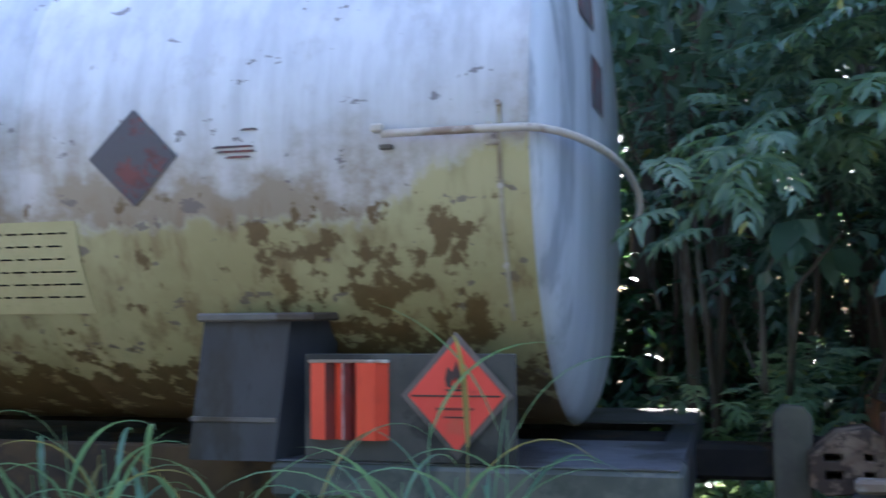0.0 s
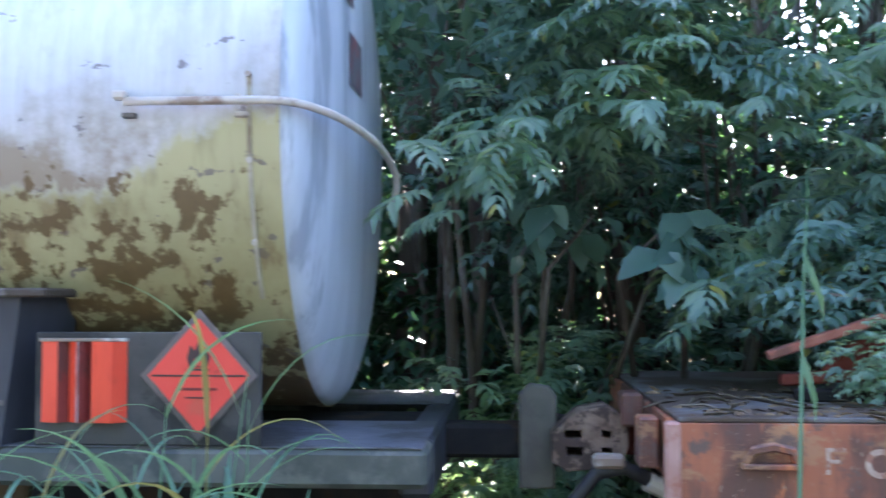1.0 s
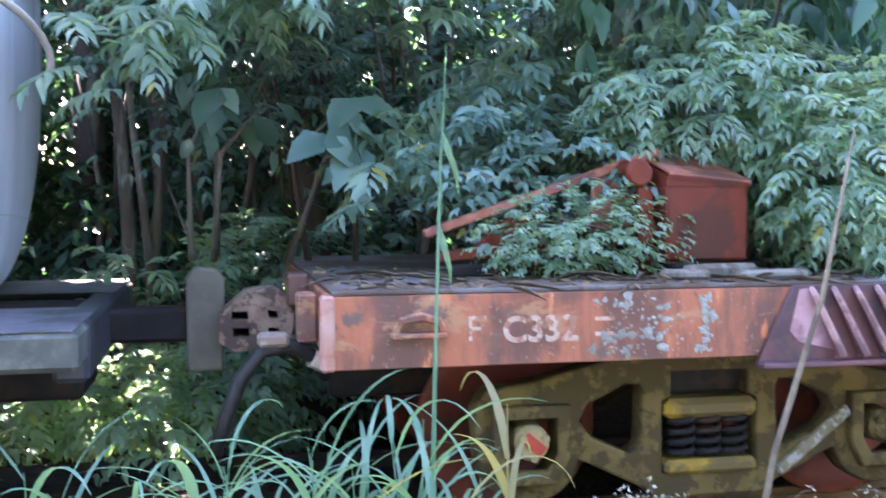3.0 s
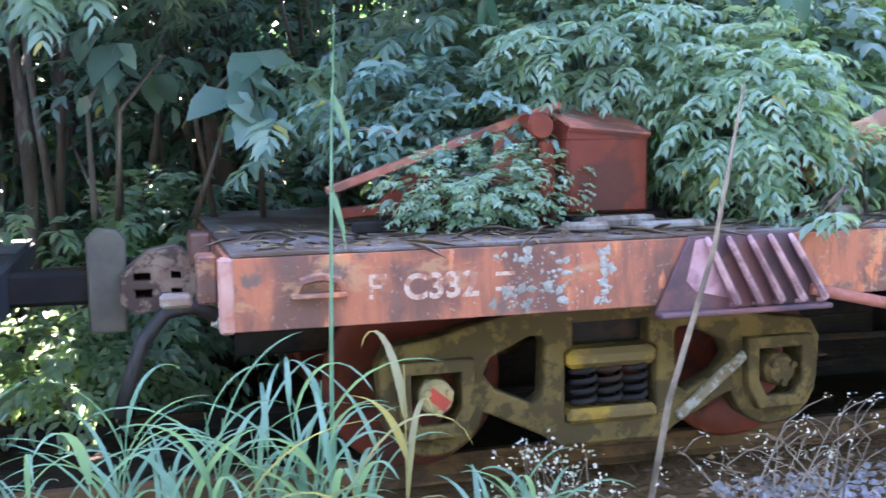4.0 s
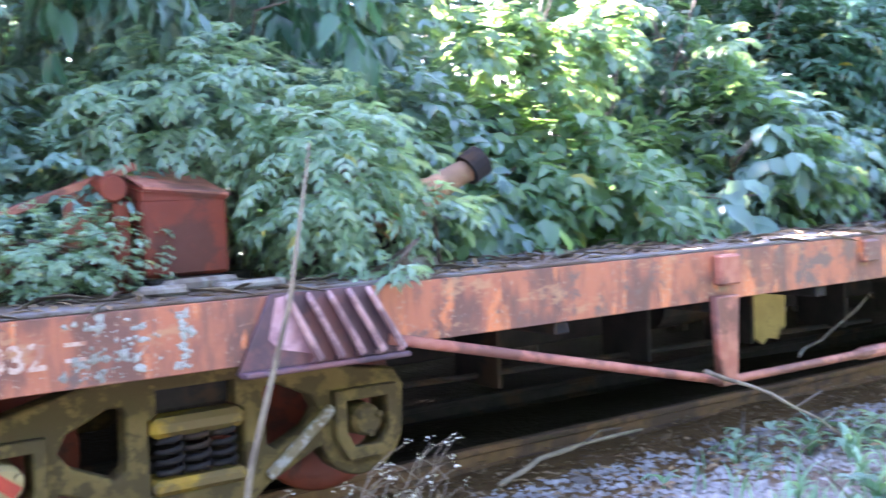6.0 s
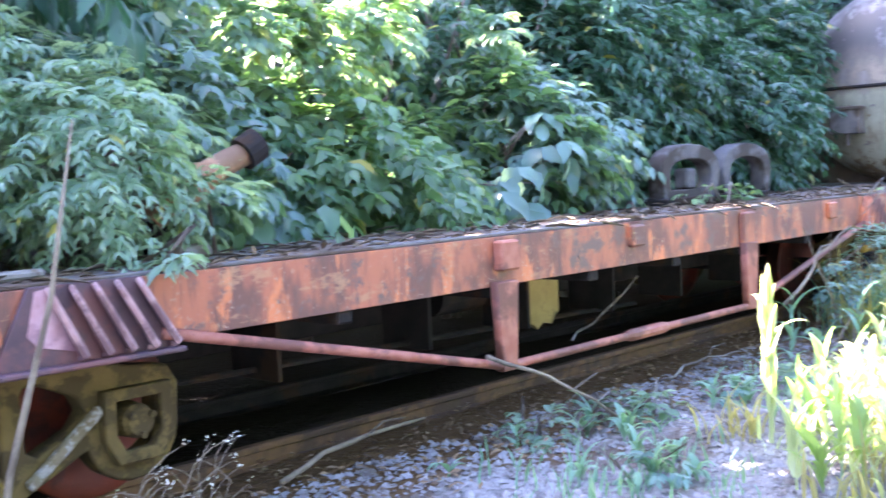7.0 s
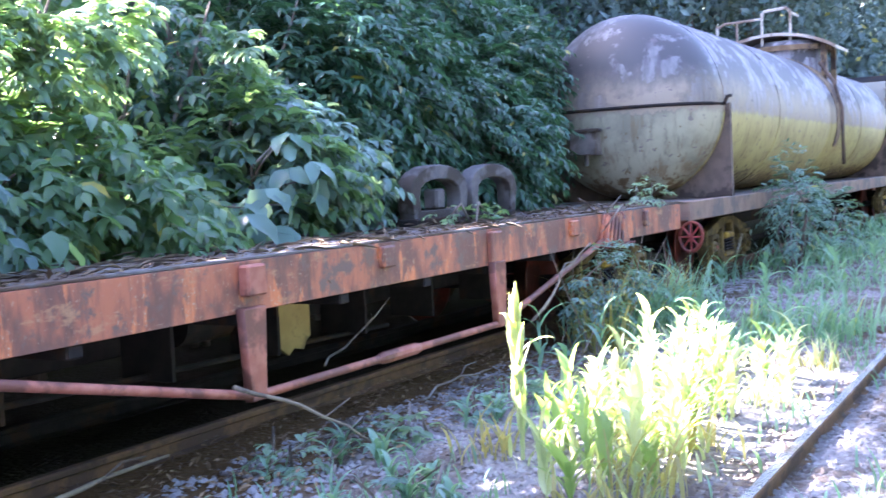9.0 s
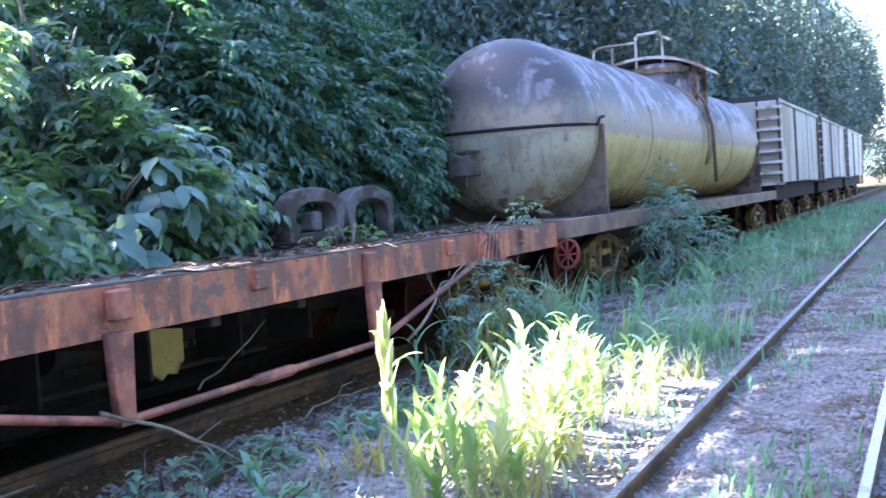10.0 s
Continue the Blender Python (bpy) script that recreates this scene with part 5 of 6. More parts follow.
def tree(base, height, trunk_r, crown_c, crown_r, n_leaf, mat, label, leaf=0.2, lean=(0, 0), blobs=7, group="trees of the wood"):
    t = thing("tree", base, label, "tree", group)
    bx, by, bz = base
    path = [(bx + lean[0] * f + 0.10 * math.sin(5 * f + bx), by + lean[1] * f + 0.08 * math.sin(4 * f + by), bz - 0.1 + height * f) for f in (k / 8 for k in range(9))]
    part("trunk", Shape().tube(path, [trunk_r * (1.25 - 0.95 * f) for f in (k / 8 for k in range(9))], 10), BARK, t, smooth=True)
    P = []
    for k in range(blobs):
        d = unit(nrng.normal(0, 1, 3))
        c = np.array(crown_c) + d * np.array(crown_r) * nrng.uniform(0.25, 0.75)
        r = np.array(crown_r) * nrng.uniform(0.4, 0.62)
        q, _ = blob(n_leaf // blobs, c, r, 0.3)
        P.append(q)
        st = np.array(path[5])
        part("limb", Shape().tube([st, (st + c) / 2 + np.array([0, 0, -0.3]), c], [trunk_r * 0.5, trunk_r * 0.3, trunk_r * 0.1], 6), BARK, t, smooth=True)
    P = np.concatenate(P)
    P = P[open_sky(P)]
    n = len(P)
    a = nrng.normal(0, 1, (n, 3)) - np.array([0, 0, 0.5])
    nm = np.array([0, 0, 1.0]) + nrng.normal(0, 0.6, (n, 3))
    L = leaf * nrng.uniform(0.7, 1.3, n)
    part("crown", leaf_mesh("crown", P, a, nm, L, L * 0.5, False), mat, t)
    return t


# trees behind the wagons
k = 0
x = -9.0
while x < 32:
    y = 12.2 + 2.4 * ((k * 0.618) % 1)
    h = 11.5 + 2.5 * ((k * 0.37) % 1)
    tree((x, y, 0.3), h, 0.12 + 0.07 * ((k * 0.53) % 1), (x, y, h * 0.66), (2.9, 1.9, h * 0.42), 5000 if 1.5 < x < 7.5 else 6800, (LEAF_DEEP, LEAF_TEAL)[k % 2], ("tall slender tree with grey-brown bark and dense dark crown", "tall tree with blue-green crown behind the wagons")[k % 2], 0.30, (0.4 * math.sin(k * 2.1), -0.3))
    x += 2.5
    k += 1
x = 25.0
while x < 150:
    y = (11.5 if x < 33 else 8.9) + 1.8 * ((k * 0.618) % 1)
    h = 11.5 + 3.5 * ((k * 0.37) % 1) + 0.06 * (x - 30)
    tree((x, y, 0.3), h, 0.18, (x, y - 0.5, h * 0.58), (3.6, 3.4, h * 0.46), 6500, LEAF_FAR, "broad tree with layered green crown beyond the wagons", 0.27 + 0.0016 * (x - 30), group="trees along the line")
    x += 4.0
    k += 1
# where the line bends away, low bushy trees close it off
for i in range(9):
    x, y = 168.0 + 6.0 * ((i * 0.618) % 1), 8.0 - 4.4 * i
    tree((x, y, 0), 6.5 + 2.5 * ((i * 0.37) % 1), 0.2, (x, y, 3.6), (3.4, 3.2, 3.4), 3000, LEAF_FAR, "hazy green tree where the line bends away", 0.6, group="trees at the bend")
# the highest trees, added further back to keep the sun off the ground
for i in range(11):
    x = -12.0 + 4.2 * i
    y = 15.8 + 1.5 * ((i * 0.618) % 1)
    tree((x, y, 0.35), 17.5, 0.22, (x, y, 12.0), (3.4, 2.4, 5.6), 4200, LEAF_DEEP, "very tall tree added in the back of the wood to shade the ground", 0.42)
# unseen trees on the other side of the line, added to cut low sky light
for i in range(24):
    x = -16.0 + 3.2 * i
    y = -7.5 - 2.0 * ((i * 0.618) % 1)
    tree((x, y, 0), 9.5, 0.16, (x, y, 5.4), (2.6, 2.0, 4.8), 3600, LEAF_DEEP, "unseen leafy tree added across the line to block low sky light", 0.55, blobs=6, group="trees across the line")
# the wood's depth: leaves past counting
n = 85000
wp = np.stack([nrng.uniform(-6, 24, n) , nrng.uniform(9.8, 11.8, n), 0.3 + 6.0 * nrng.uniform(0, 1, n) ** 1.3], 1)
clump = np.sin(wp[:, 0] * 2.1 + 1.3 * np.sin(wp[:, 2] * 1.7)) + np.sin(wp[:, 2] * 2.6 + wp[:, 0]) + nrng.normal(0, 0.7, n)
wp = wp[(clump > -0.9) & open_sky(wp)]
whole("deep_wood_leaves", leaf_mesh("deep_wood_leaves", wp, nrng.normal(0, 1, wp.shape) - np.array([0, 0, 0.4]), np.array([0, -0.5, 1.0]) + nrng.normal(0, 0.5, wp.shape), nrng.uniform(0.10, 0.24, len(wp)), nrng.uniform(0.05, 0.11, len(wp)), False), LEAF_DEEP, "dense dark foliage in the depth of the wood", "foliage", kind="stuff")
def leaf_mass(name, x0, x1, y0, y1, z0, z1, n, small, large, mat, label, low=1.0):
    """Leaves past counting in a stretch of wood, in clumps."""
    q = np.stack([nrng.uniform(x0, x1, n), nrng.uniform(y0, y1, n), z0 + (z1 - z0) * nrng.uniform(0, 1, n) ** low], 1)
    c = np.sin(q[:, 0] * 1.3 + 1.3 * np.sin(q[:, 2] * 0.9)) + np.sin(q[:, 2] * 1.6 + q[:, 0]) + nrng.normal(0, 0.8, n)
    q = q[(c > -1.3) & open_sky(q)]
    size = nrng.uniform(small, large, len(q))
    whole(name, leaf_mesh(name, q, nrng.normal(0, 1, q.shape) - np.array([0, 0, 0.4]), np.array([0, -0.5, 1.0]) + nrng.normal(0, 0.5, q.shape), size, size * 0.5, False), mat, label, "foliage", kind="stuff")


leaf_mass("low_wood_leaves", -7, 9, 12.0, 15.5, 0.3, 4.5, 11000, 0.22, 0.40, LEAF_DEEP, "dark low growth far back in the wood")
leaf_mass("undergrowth_leaves", -1.5, 6, 9.6, 11.0, 0.3, 2.6, 9000, 0.10, 0.2, LEAF_DEEP, "dark undergrowth between the trunks")
leaf_mass("line_wood_leaves", 18, 130, 11.5, 14.5, 0.3, 12.5, 70000, 0.45, 0.85, LEAF_FAR, "woodland along the line, haze painted into its blue-green leaves", 0.8)
# crowns above the view, added to darken the wood behind the couplers
for x, y in ((-4.2, 9.7), (-1.8, 9.4), (0.4, 9.8), (2.4, 9.5), (4.4, 10.2)):
    tree((x, y, 0.3), 9.0, 0.12, (x, y - 0.4, 6.7), (1.9, 1.7, 2.2), 2600, LEAF_DEEP, "slender tree with a dense crown added above the view for shade", 0.26)
# slender trunks seen through the gap between the wagons
shrub("understorey_bush", (0.9, 9.3, 0.3), (0.9, 9.3, 2.0), (1.0, 0.6, 1.8), 520, 0.4, 8, 0.13, 0.05, LEAF_DEEP, "dense dark green understorey bush at the wood's edge", "bush", "understorey bushes", 2, fine=False)
for px, py, r, h in ((0.80, 8.0, 0.045, 4.5), (2.15, 8.3, 0.10, 5.5), (1.35, 8.8, 0.05, 5.0), (1.0, 9.4, 0.09, 6.0), (0.95, 7.9, 0.03, 3.5), (3.2, 8.6, 0.07, 5.0)):
    tree((px, py, 0.25), h, r, (px, py, h), (1.2, 1.0, 0.9), 700, LEAF_TEAL, "thin pale sapling trunk in the undergrowth", 0.16, (0.15 * math.sin(px * 9), 0), 3, "saplings")

# undergrowth along the wood's edge
for i in range(16):
    x = -4.0 + 2.3 * i
    shrub("understorey_bush", (x, 8.9, 0.3), (x, 8.9, 1.9), (1.5, 0.8, 1.7), 620, 0.45, 8, 0.14, 0.055, (LEAF_DEEP, LEAF_TEAL)[i % 2], "dense dark green understorey bush at the wood's edge", "bush", "understorey bushes", 2, fine=False)
# thicket between and behind the two wagons
for x, y, z, r, n, m in ((0.75, 7.8, 0.8, 0.6, 160, LEAF_TEAL), (1.8, 7.5, 0.9, 0.6, 260, LEAF_PALE), (1.1, 7.4, 0.9, 0.45, 160, LEAF_PALE), (2.6, 7.7, 1.0, 0.9, 300, LEAF_TEAL), (1.5, 8.0, 2.4, 1.0, 260, LEAF_TEAL), (2.7, 8.0, 2.6, 1.0, 280, LEAF_DEEP), (3.9, 7.9, 2.4, 1.0, 300, LEAF_TEAL), (0.9, 8.2, 3.3, 0.8, 150, LEAF_TEAL), (1.6, 7.3, 0.35, 0.5, 200, LEAF_PALE)):
    shrub("thicket_bush", (x, y, rise(x, y)), (x, y, z), (r, 0.55, r * 0.85), n, 0.32, 8, 0.095, 0.036, m, "tangled blue-green bush behind the couplers", "bush", "thicket bushes", 2)
# arching feathery boughs over the gap
brng = random.Random(21)
BOUGHS = [((2.55, 6.9, 2.45), (-1.0, -0.35, 0.25), 1.1), ((3.0, 6.5, 1.8), (-0.7, -0.5, 0.15), 0.9), ((3.3, 6.5, 2.1), (-0.5, -0.7, 0.1), 0.9)]
for i in range(34):
    ox = brng.uniform(1.25, 4.8)
    BOUGHS.append(((ox, brng.uniform(6.5, 7.6), brng.uniform(2.5 if ox < 2.4 else 1.7, 3.9)), (brng.uniform(-0.9, 0.5), -0.7, brng.uniform(0.0, 0.3)), brng.uniform(0.8, 1.3)))
for o, d, reach in BOUGHS:
    b = thing("arching_bough", (o[0], o[1], 0.3), "arching bough with feathery drooping blue-green leaflets", "bough", "arching boughs")
    dn = unit(np.array(d))
    pts = [np.array(o) + dn * reach * f - np.array([0, 0, 0.35 * reach * f * f]) for f in (0, 0.25, 0.5, 0.75, 1.0)]
    part("branch", Shape().tube([(o[0] + 0.5, o[1] + 2.2, 0.3), (o[0] + 0.3, o[1] + 1.3, o[2] * 0.8), *pts], [0.018, 0.014, 0.010, 0.008, 0.007, 0.005, 0.003], 6), BARK, b, smooth=True)
    oo = np.array([pts[1] + (pts[4] - pts[1]) * f for f in nrng.uniform(0, 1, 30)]) + nrng.normal(0, 0.10, (30, 3))
    dd = dn + nrng.normal(0, 0.6, (30, 3)) * np.array([1, 1, 0.35])
    p, a, nm, L, W = sprays(oo, dd, 0.36, 14, 0.12, 0.034, 0.45, 0.25)
    part("foliage", leaf_mesh("foliage", p, a, nm, L, W), brng.choice((LEAF_PALE, LEAF_PALE, LEAF_TEAL)), b)

for i in range(9):
    o = np.array([brng.uniform(3.3, 5.2), brng.uniform(5.7, 6.4), brng.uniform(2.2, 3.3)])
    b = thing("hanging_bough", (float(o[0]), float(o[1]) + 0.3, DK), "overhanging bough with large drooping grey-green leaves", "bough", "hanging boughs")
    e = o + np.array([brng.uniform(-0.5, 0.3), -0.6, 0.05])
    part("branch", Shape().tube([(o[0], o[1] + 0.3, DK), o * np.array([1, 1, 0.75]) + np.array([0, 0.2, 0.2]), o, e], [0.016, 0.013, 0.009, 0.003], 6), BARK, b, smooth=True)
    oo = o + (e - o) * nrng.uniform(0, 1, (16, 1)) + nrng.normal(0, 0.1, (16, 3))
    p, a, nm, L, W = sprays(oo, (e - o) + nrng.normal(0, 0.5, (16, 3)), 0.3, 6, 0.20, 0.075, 0.9, 0.35)
    part("foliage", leaf_mesh("foliage", p, a - np.array([0, 0, 0.6]), nm, L, W), brng.choice((LEAF_TEAL, LEAF_DEEP)), b)

# boughs above the deck, leaves painted pale and tilted sunward for the glare
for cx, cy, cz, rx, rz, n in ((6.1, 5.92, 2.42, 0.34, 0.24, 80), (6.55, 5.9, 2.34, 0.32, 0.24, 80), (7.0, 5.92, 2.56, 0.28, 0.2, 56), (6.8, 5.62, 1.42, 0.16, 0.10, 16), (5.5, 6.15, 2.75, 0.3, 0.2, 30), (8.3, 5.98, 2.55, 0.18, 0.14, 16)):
    b = thing("sunlit_bough", (cx, cy + 0.3, DK), "leafy bough standing up into the sun, its glare painted as pale leaves", "bough", "sunlit boughs")
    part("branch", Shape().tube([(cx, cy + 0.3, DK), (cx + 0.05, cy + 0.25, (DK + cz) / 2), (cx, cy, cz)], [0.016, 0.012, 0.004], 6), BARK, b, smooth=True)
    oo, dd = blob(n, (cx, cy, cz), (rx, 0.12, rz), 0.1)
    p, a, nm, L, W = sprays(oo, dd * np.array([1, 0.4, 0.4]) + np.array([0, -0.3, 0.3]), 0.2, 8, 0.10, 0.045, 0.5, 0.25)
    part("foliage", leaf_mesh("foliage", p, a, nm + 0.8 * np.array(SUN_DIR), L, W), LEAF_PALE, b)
# low growth under the couplers, sun specks painted in as pale leaves
for x, y in ((0.35, 6.9), (0.9, 7.1), (1.5, 7.0), (1.2, 6.6), (0.1, 7.3)):
    shrub("ground_weed", (x, y, rise(x, y)), (x, y, 0.35), (0.4, 0.3, 0.28), 90, 0.2, 8, 0.08, 0.035, LEAF_PALE, "low green weeds under the couplers, painted pale for sun specks", "weed", "ground weeds", 2, gaps=False)

# creepers over the scrap, shrubs on the deck
shrub("creeper", (3.1, 5.35, DK), (3.08, 5.12, 1.33), (0.48, 0.18, 0.21), 520, 0.10, 8, 0.030, 0.014, LEAF_PALE, "small-leaved creeper over the scrap frame", "creeper", "creepers", 5, shell=0.2)
shrub("creeper", (3.3, 5.7, DK), (3.1, 5.6, 1.62), (0.75, 0.35, 0.28), 330, 0.2, 6, 0.07, 0.028, LEAF_TEAL, "small-leaved creeper over the scrap frame", "creeper", "creepers", 5, shell=0.2)
shrub("creeper", (4.9, 5.1, DK), (4.9, 4.98, 1.42), (0.22, 0.08, 0.12), 40, 0.14, 6, 0.09, 0.032, LEAF_PALE, "pale creeper leaves over the old pipe", "creeper", "creepers", 3)
shrub("deck_shrub", (4.35, 5.25, DK), (4.36, 5.10, 1.64), (0.38, 0.30, 0.42), 430, 0.26, 12, 0.070, 0.022, LEAF_PALE, "pale blue-green shrub with drooping leaves on the deck", "shrub", "deck shrubs", 8, 0.6)
shrub("deck_shrub", (4.75, 5.5, DK), (4.85, 5.75, 1.75), (0.45, 0.3, 0.45), 400, 0.26, 12, 0.070, 0.022, LEAF_PALE, "pale blue-green shrub with drooping leaves on the deck", "shrub", "deck shrubs", 8, 0.6)
shrub("deck_shrub", (4.0, 5.7, DK), (3.9, 5.6, 1.98), (0.60, 0.40, 0.34), 380, 0.28, 12, 0.075, 0.023, LEAF_PALE, "pale blue-green shrub with drooping leaves on the deck", "shrub", "deck shrubs", 8, 0.6)
shrub("seedling", (4.45, 4.68, DK), (4.45, 4.63, 1.20), (0.13, 0.04, 0.03), 14, 0.14, 6, 0.10, 0.032, LEAF_PALE, "small bright seedling overhanging the deck edge", "plant", "", 2, 0.5, face=(0, -0.3, 0))
# the big bank of broad-leaved growth over the middle of the deck
for i, (x, y, z, rx, ry, rz, n, m) in enumerate(((5.3, 6.1, 1.7, 0.8, 0.6, 0.6, 260, LEAF_TEAL), (6.1, 6.0, 1.6, 0.8, 0.65, 0.6, 300, LEAF_SUN), (7.0, 5.95, 1.6, 0.9, 0.7, 0.6, 330, LEAF_SUN), (8.0, 5.9, 1.65, 0.9, 0.7, 0.6, 330, LEAF_SUN), (9.0, 6.2, 1.7, 0.9, 0.6, 0.6, 320, LEAF_TEAL),
        (5.4, 6.8, 2.6, 1.0, 0.7, 0.8, 330, LEAF_TEAL), (6.6, 6.7, 2.7, 1.0, 0.8, 0.8, 380, LEAF_SUN), (7.9, 6.7, 2.7, 1.1, 0.8, 0.8, 380, LEAF_SUN), (9.3, 6.7, 2.6, 1.1, 0.8, 0.9, 380, LEAF_DEEP), (10.6, 6.8, 2.4, 1.1, 0.8, 0.9, 360, LEAF_DEEP), (11.9, 6.9, 2.3, 1.1, 0.8, 1.0, 360, LEAF_DEEP), (13.2, 7.0, 2.2, 1.0, 0.7, 1.0, 330, LEAF_DEEP), (14.3, 7.0, 2.0, 0.8, 0.6, 1.0, 300, LEAF_DEEP), (13.0, 6.4, 1.9, 0.8, 0.5, 0.6, 200, LEAF_DEEP), (14.9, 7.2, 2.9, 0.7, 0.6, 0.8, 260, LEAF_DEEP),
        (6.0, 7.6, 3.7, 1.3, 0.8, 0.9, 330, LEAF_TEAL), (7.8, 7.6, 3.8, 1.3, 0.8, 0.9, 330, LEAF_SUN), (9.7, 7.6, 3.7, 1.3, 0.8, 0.9, 330, LEAF_DEEP), (11.6, 7.6, 3.6, 1.3, 0.8, 0.9, 330, LEAF_DEEP), (13.4, 7.8, 3.6, 1.3, 0.8, 1.0, 330, LEAF_DEEP), (15.3, 8.2, 3.4, 1.2, 0.8, 1.2, 300, LEAF_DEEP))):
    feather = m is LEAF_DEEP
    shrub("broadleaf_bush", (x, max(y, 6.0) + 0.3, DK if y < 7 else 0.1), (x, y, z), (rx, ry, rz), int(n * (1.3 if feather else 1.3)), 0.46 if feather else 0.38, 12 if feather else 8, 0.125 if feather else 0.125, 0.044 if feather else 0.058, m, ("deep green feathery-leaved bush overgrowing the wagon" if feather else "fresh green broad-leaved bush overgrowing the deck"), "bush", "overgrowing bushes", 4, 0.55, face=(0, -0.35, 0))

# grass


def blades(name, roots, heights, width, bend, seg=7):
    n = len(roots)
    az = nrng.uniform(0, 2 * math.pi, n)
    out = np.stack([np.cos(az), np.sin(az), np.zeros(n)], 1)
    side = np.stack([-np.sin(az), np.cos(az), np.zeros(n)], 1)
    th = 1.75 * bend * nrng.uniform(0.5, 1.3, n)
    wd = width * nrng.uniform(0.6, 1.3, n)
    cols = []
    for j in range(seg + 1):
        f = j / seg
        c = roots + out * (heights * (1 - np.cos(th * f)) / th)[:, None] + np.array([0, 0, 1.0]) * (heights * np.sin(th * f) / th)[:, None]
        w = (wd * (1 - f ** 1.8) * (0.6 + 0.8 * min(1, 3 * f)) * 0.5 + 0.0004)[:, None]
        cols += [c - side * w, c + side * w]
    k = 2 * (seg + 1)
    v = np.stack(cols, 1).reshape(-1, 3)
    quad = np.array([[2 * j, 2 * j + 1, 2 * j + 3, 2 * j + 2] for j in range(seg)]).ravel()
    loop = ((np.arange(n) * k)[:, None] + quad[None, :]).ravel()
    me = bpy.data.meshes.new(name)
    me.vertices.add(len(v))
    me.vertices.foreach_set("co", v.ravel())
    me.loops.add(len(loop))
    me.loops.foreach_set("vertex_index", loop.astype(np.int32))
    me.polygons.add(len(loop) // 4)
    me.polygons.foreach_set("loop_start", (np.arange(len(loop) // 4) * 4).astype(np.int32))
    me.update(calc_edges=True)
    return me


def tuft_roots(x, y, n, spread):
    roots = np.stack([x + nrng.normal(0, spread, n), y + nrng.normal(0, spread, n), np.zeros(n)], 1)
    roots[:, 2] = [rise(a, b) for a, b in roots[:, :2]]
    return roots


def tuft(x, y, n, h, spread, bend, width, mat, label, group="grass tufts"):
    """A tuft close to the camera: each blade a part."""
    t = thing("grass_tuft", (x, y, rise(x, y)), label, "grass", group)
    for root in tuft_roots(x, y, n, spread):
        part("blade", blades("blade", root[None], np.array([h * nrng.uniform(0.55, 1.15)]), width, bend), mat, t)
    return t


HEAPS = {}


def heap(kind, x, y, n, h, spread, bend, width):
    """Grass past counting, gathered into one mesh a kind."""
    HEAPS.setdefault(kind, []).append((tuft_roots(x, y, n, spread), h * nrng.uniform(0.55, 1.15, n), width, bend))


def arching_leaf(root, az, length, width, lean, curl, seg=9):
    """A long leaf that leaves its stem steeply and bends over under its own weight, folded along its midrib."""
    out, side = Vector((math.cos(az), math.sin(az), 0)), Vector((-math.sin(az), math.cos(az), 0))
    at, verts, faces = Vector(root), [], []
    for j in range(seg + 1):
        f = j / seg
        ang = lean + curl * f ** 1.3
        w = 0.5 * width * min(1.0, 0.45 + 3.0 * f) * (1 - f ** 2.2) + 0.0006
        tw = side + out * 0.5 * math.sin(3.0 * f + az)
        fold = Vector((0, 0, 0.35 * w))
        verts += [at - tw * w + fold, at - fold * 0.4, at + tw * w + fold]
        at = at + (out * math.sin(ang) + UP * math.cos(ang)) * (length / seg)
    for j in range(seg):
        for q in (0, 1):
            i = 3 * j + q
            faces.append((i, i + 1, i + 4, i + 3))
    return mesh_of("leaf", [tuple(v) for v in verts], faces, True)


def cane(x, y, height, leaves, length, width, mat, label, rng, lean=0.1, group="long grass", curl=(1.0, 2.3)):
    """A jointed grass stem with long leaves arching off it all the way up."""
    g = rise(x, y)
    t = thing("long_grass", (x, y, g), label, "grass", group)
    az0 = rng.uniform(0, 6.28)
    tip = Vector((x + lean * height * math.cos(az0), y + 0.5 * lean * height * math.sin(az0), g + height))
    mid = Vector((x, y, g)).lerp(tip, 0.5) + Vector((rng.uniform(-0.03, 0.03), 0, 0.0))
    stem = [Vector((x, y, g)), mid, tip]
    part("stem", Shape().tube([tuple(p) for p in stem], [0.006, 0.0045, 0.002], 5), mat, t)
    for k in range(leaves):
        f = 0.12 + 0.88 * (k + rng.uniform(0, 0.8)) / leaves
        p = stem[0].lerp(stem[1], 2 * f) if f < 0.5 else stem[1].lerp(stem[2], min(1, 2 * f - 1))
        az = az0 + math.pi * k + rng.gauss(0, 0.6)
        part("leaf", arching_leaf(p, az, length * rng.uniform(0.6, 1.25), width * rng.uniform(0.55, 1.2), rng.uniform(0.25, 0.75) * curl[0], rng.uniform(*curl)), mat, t)
    return t


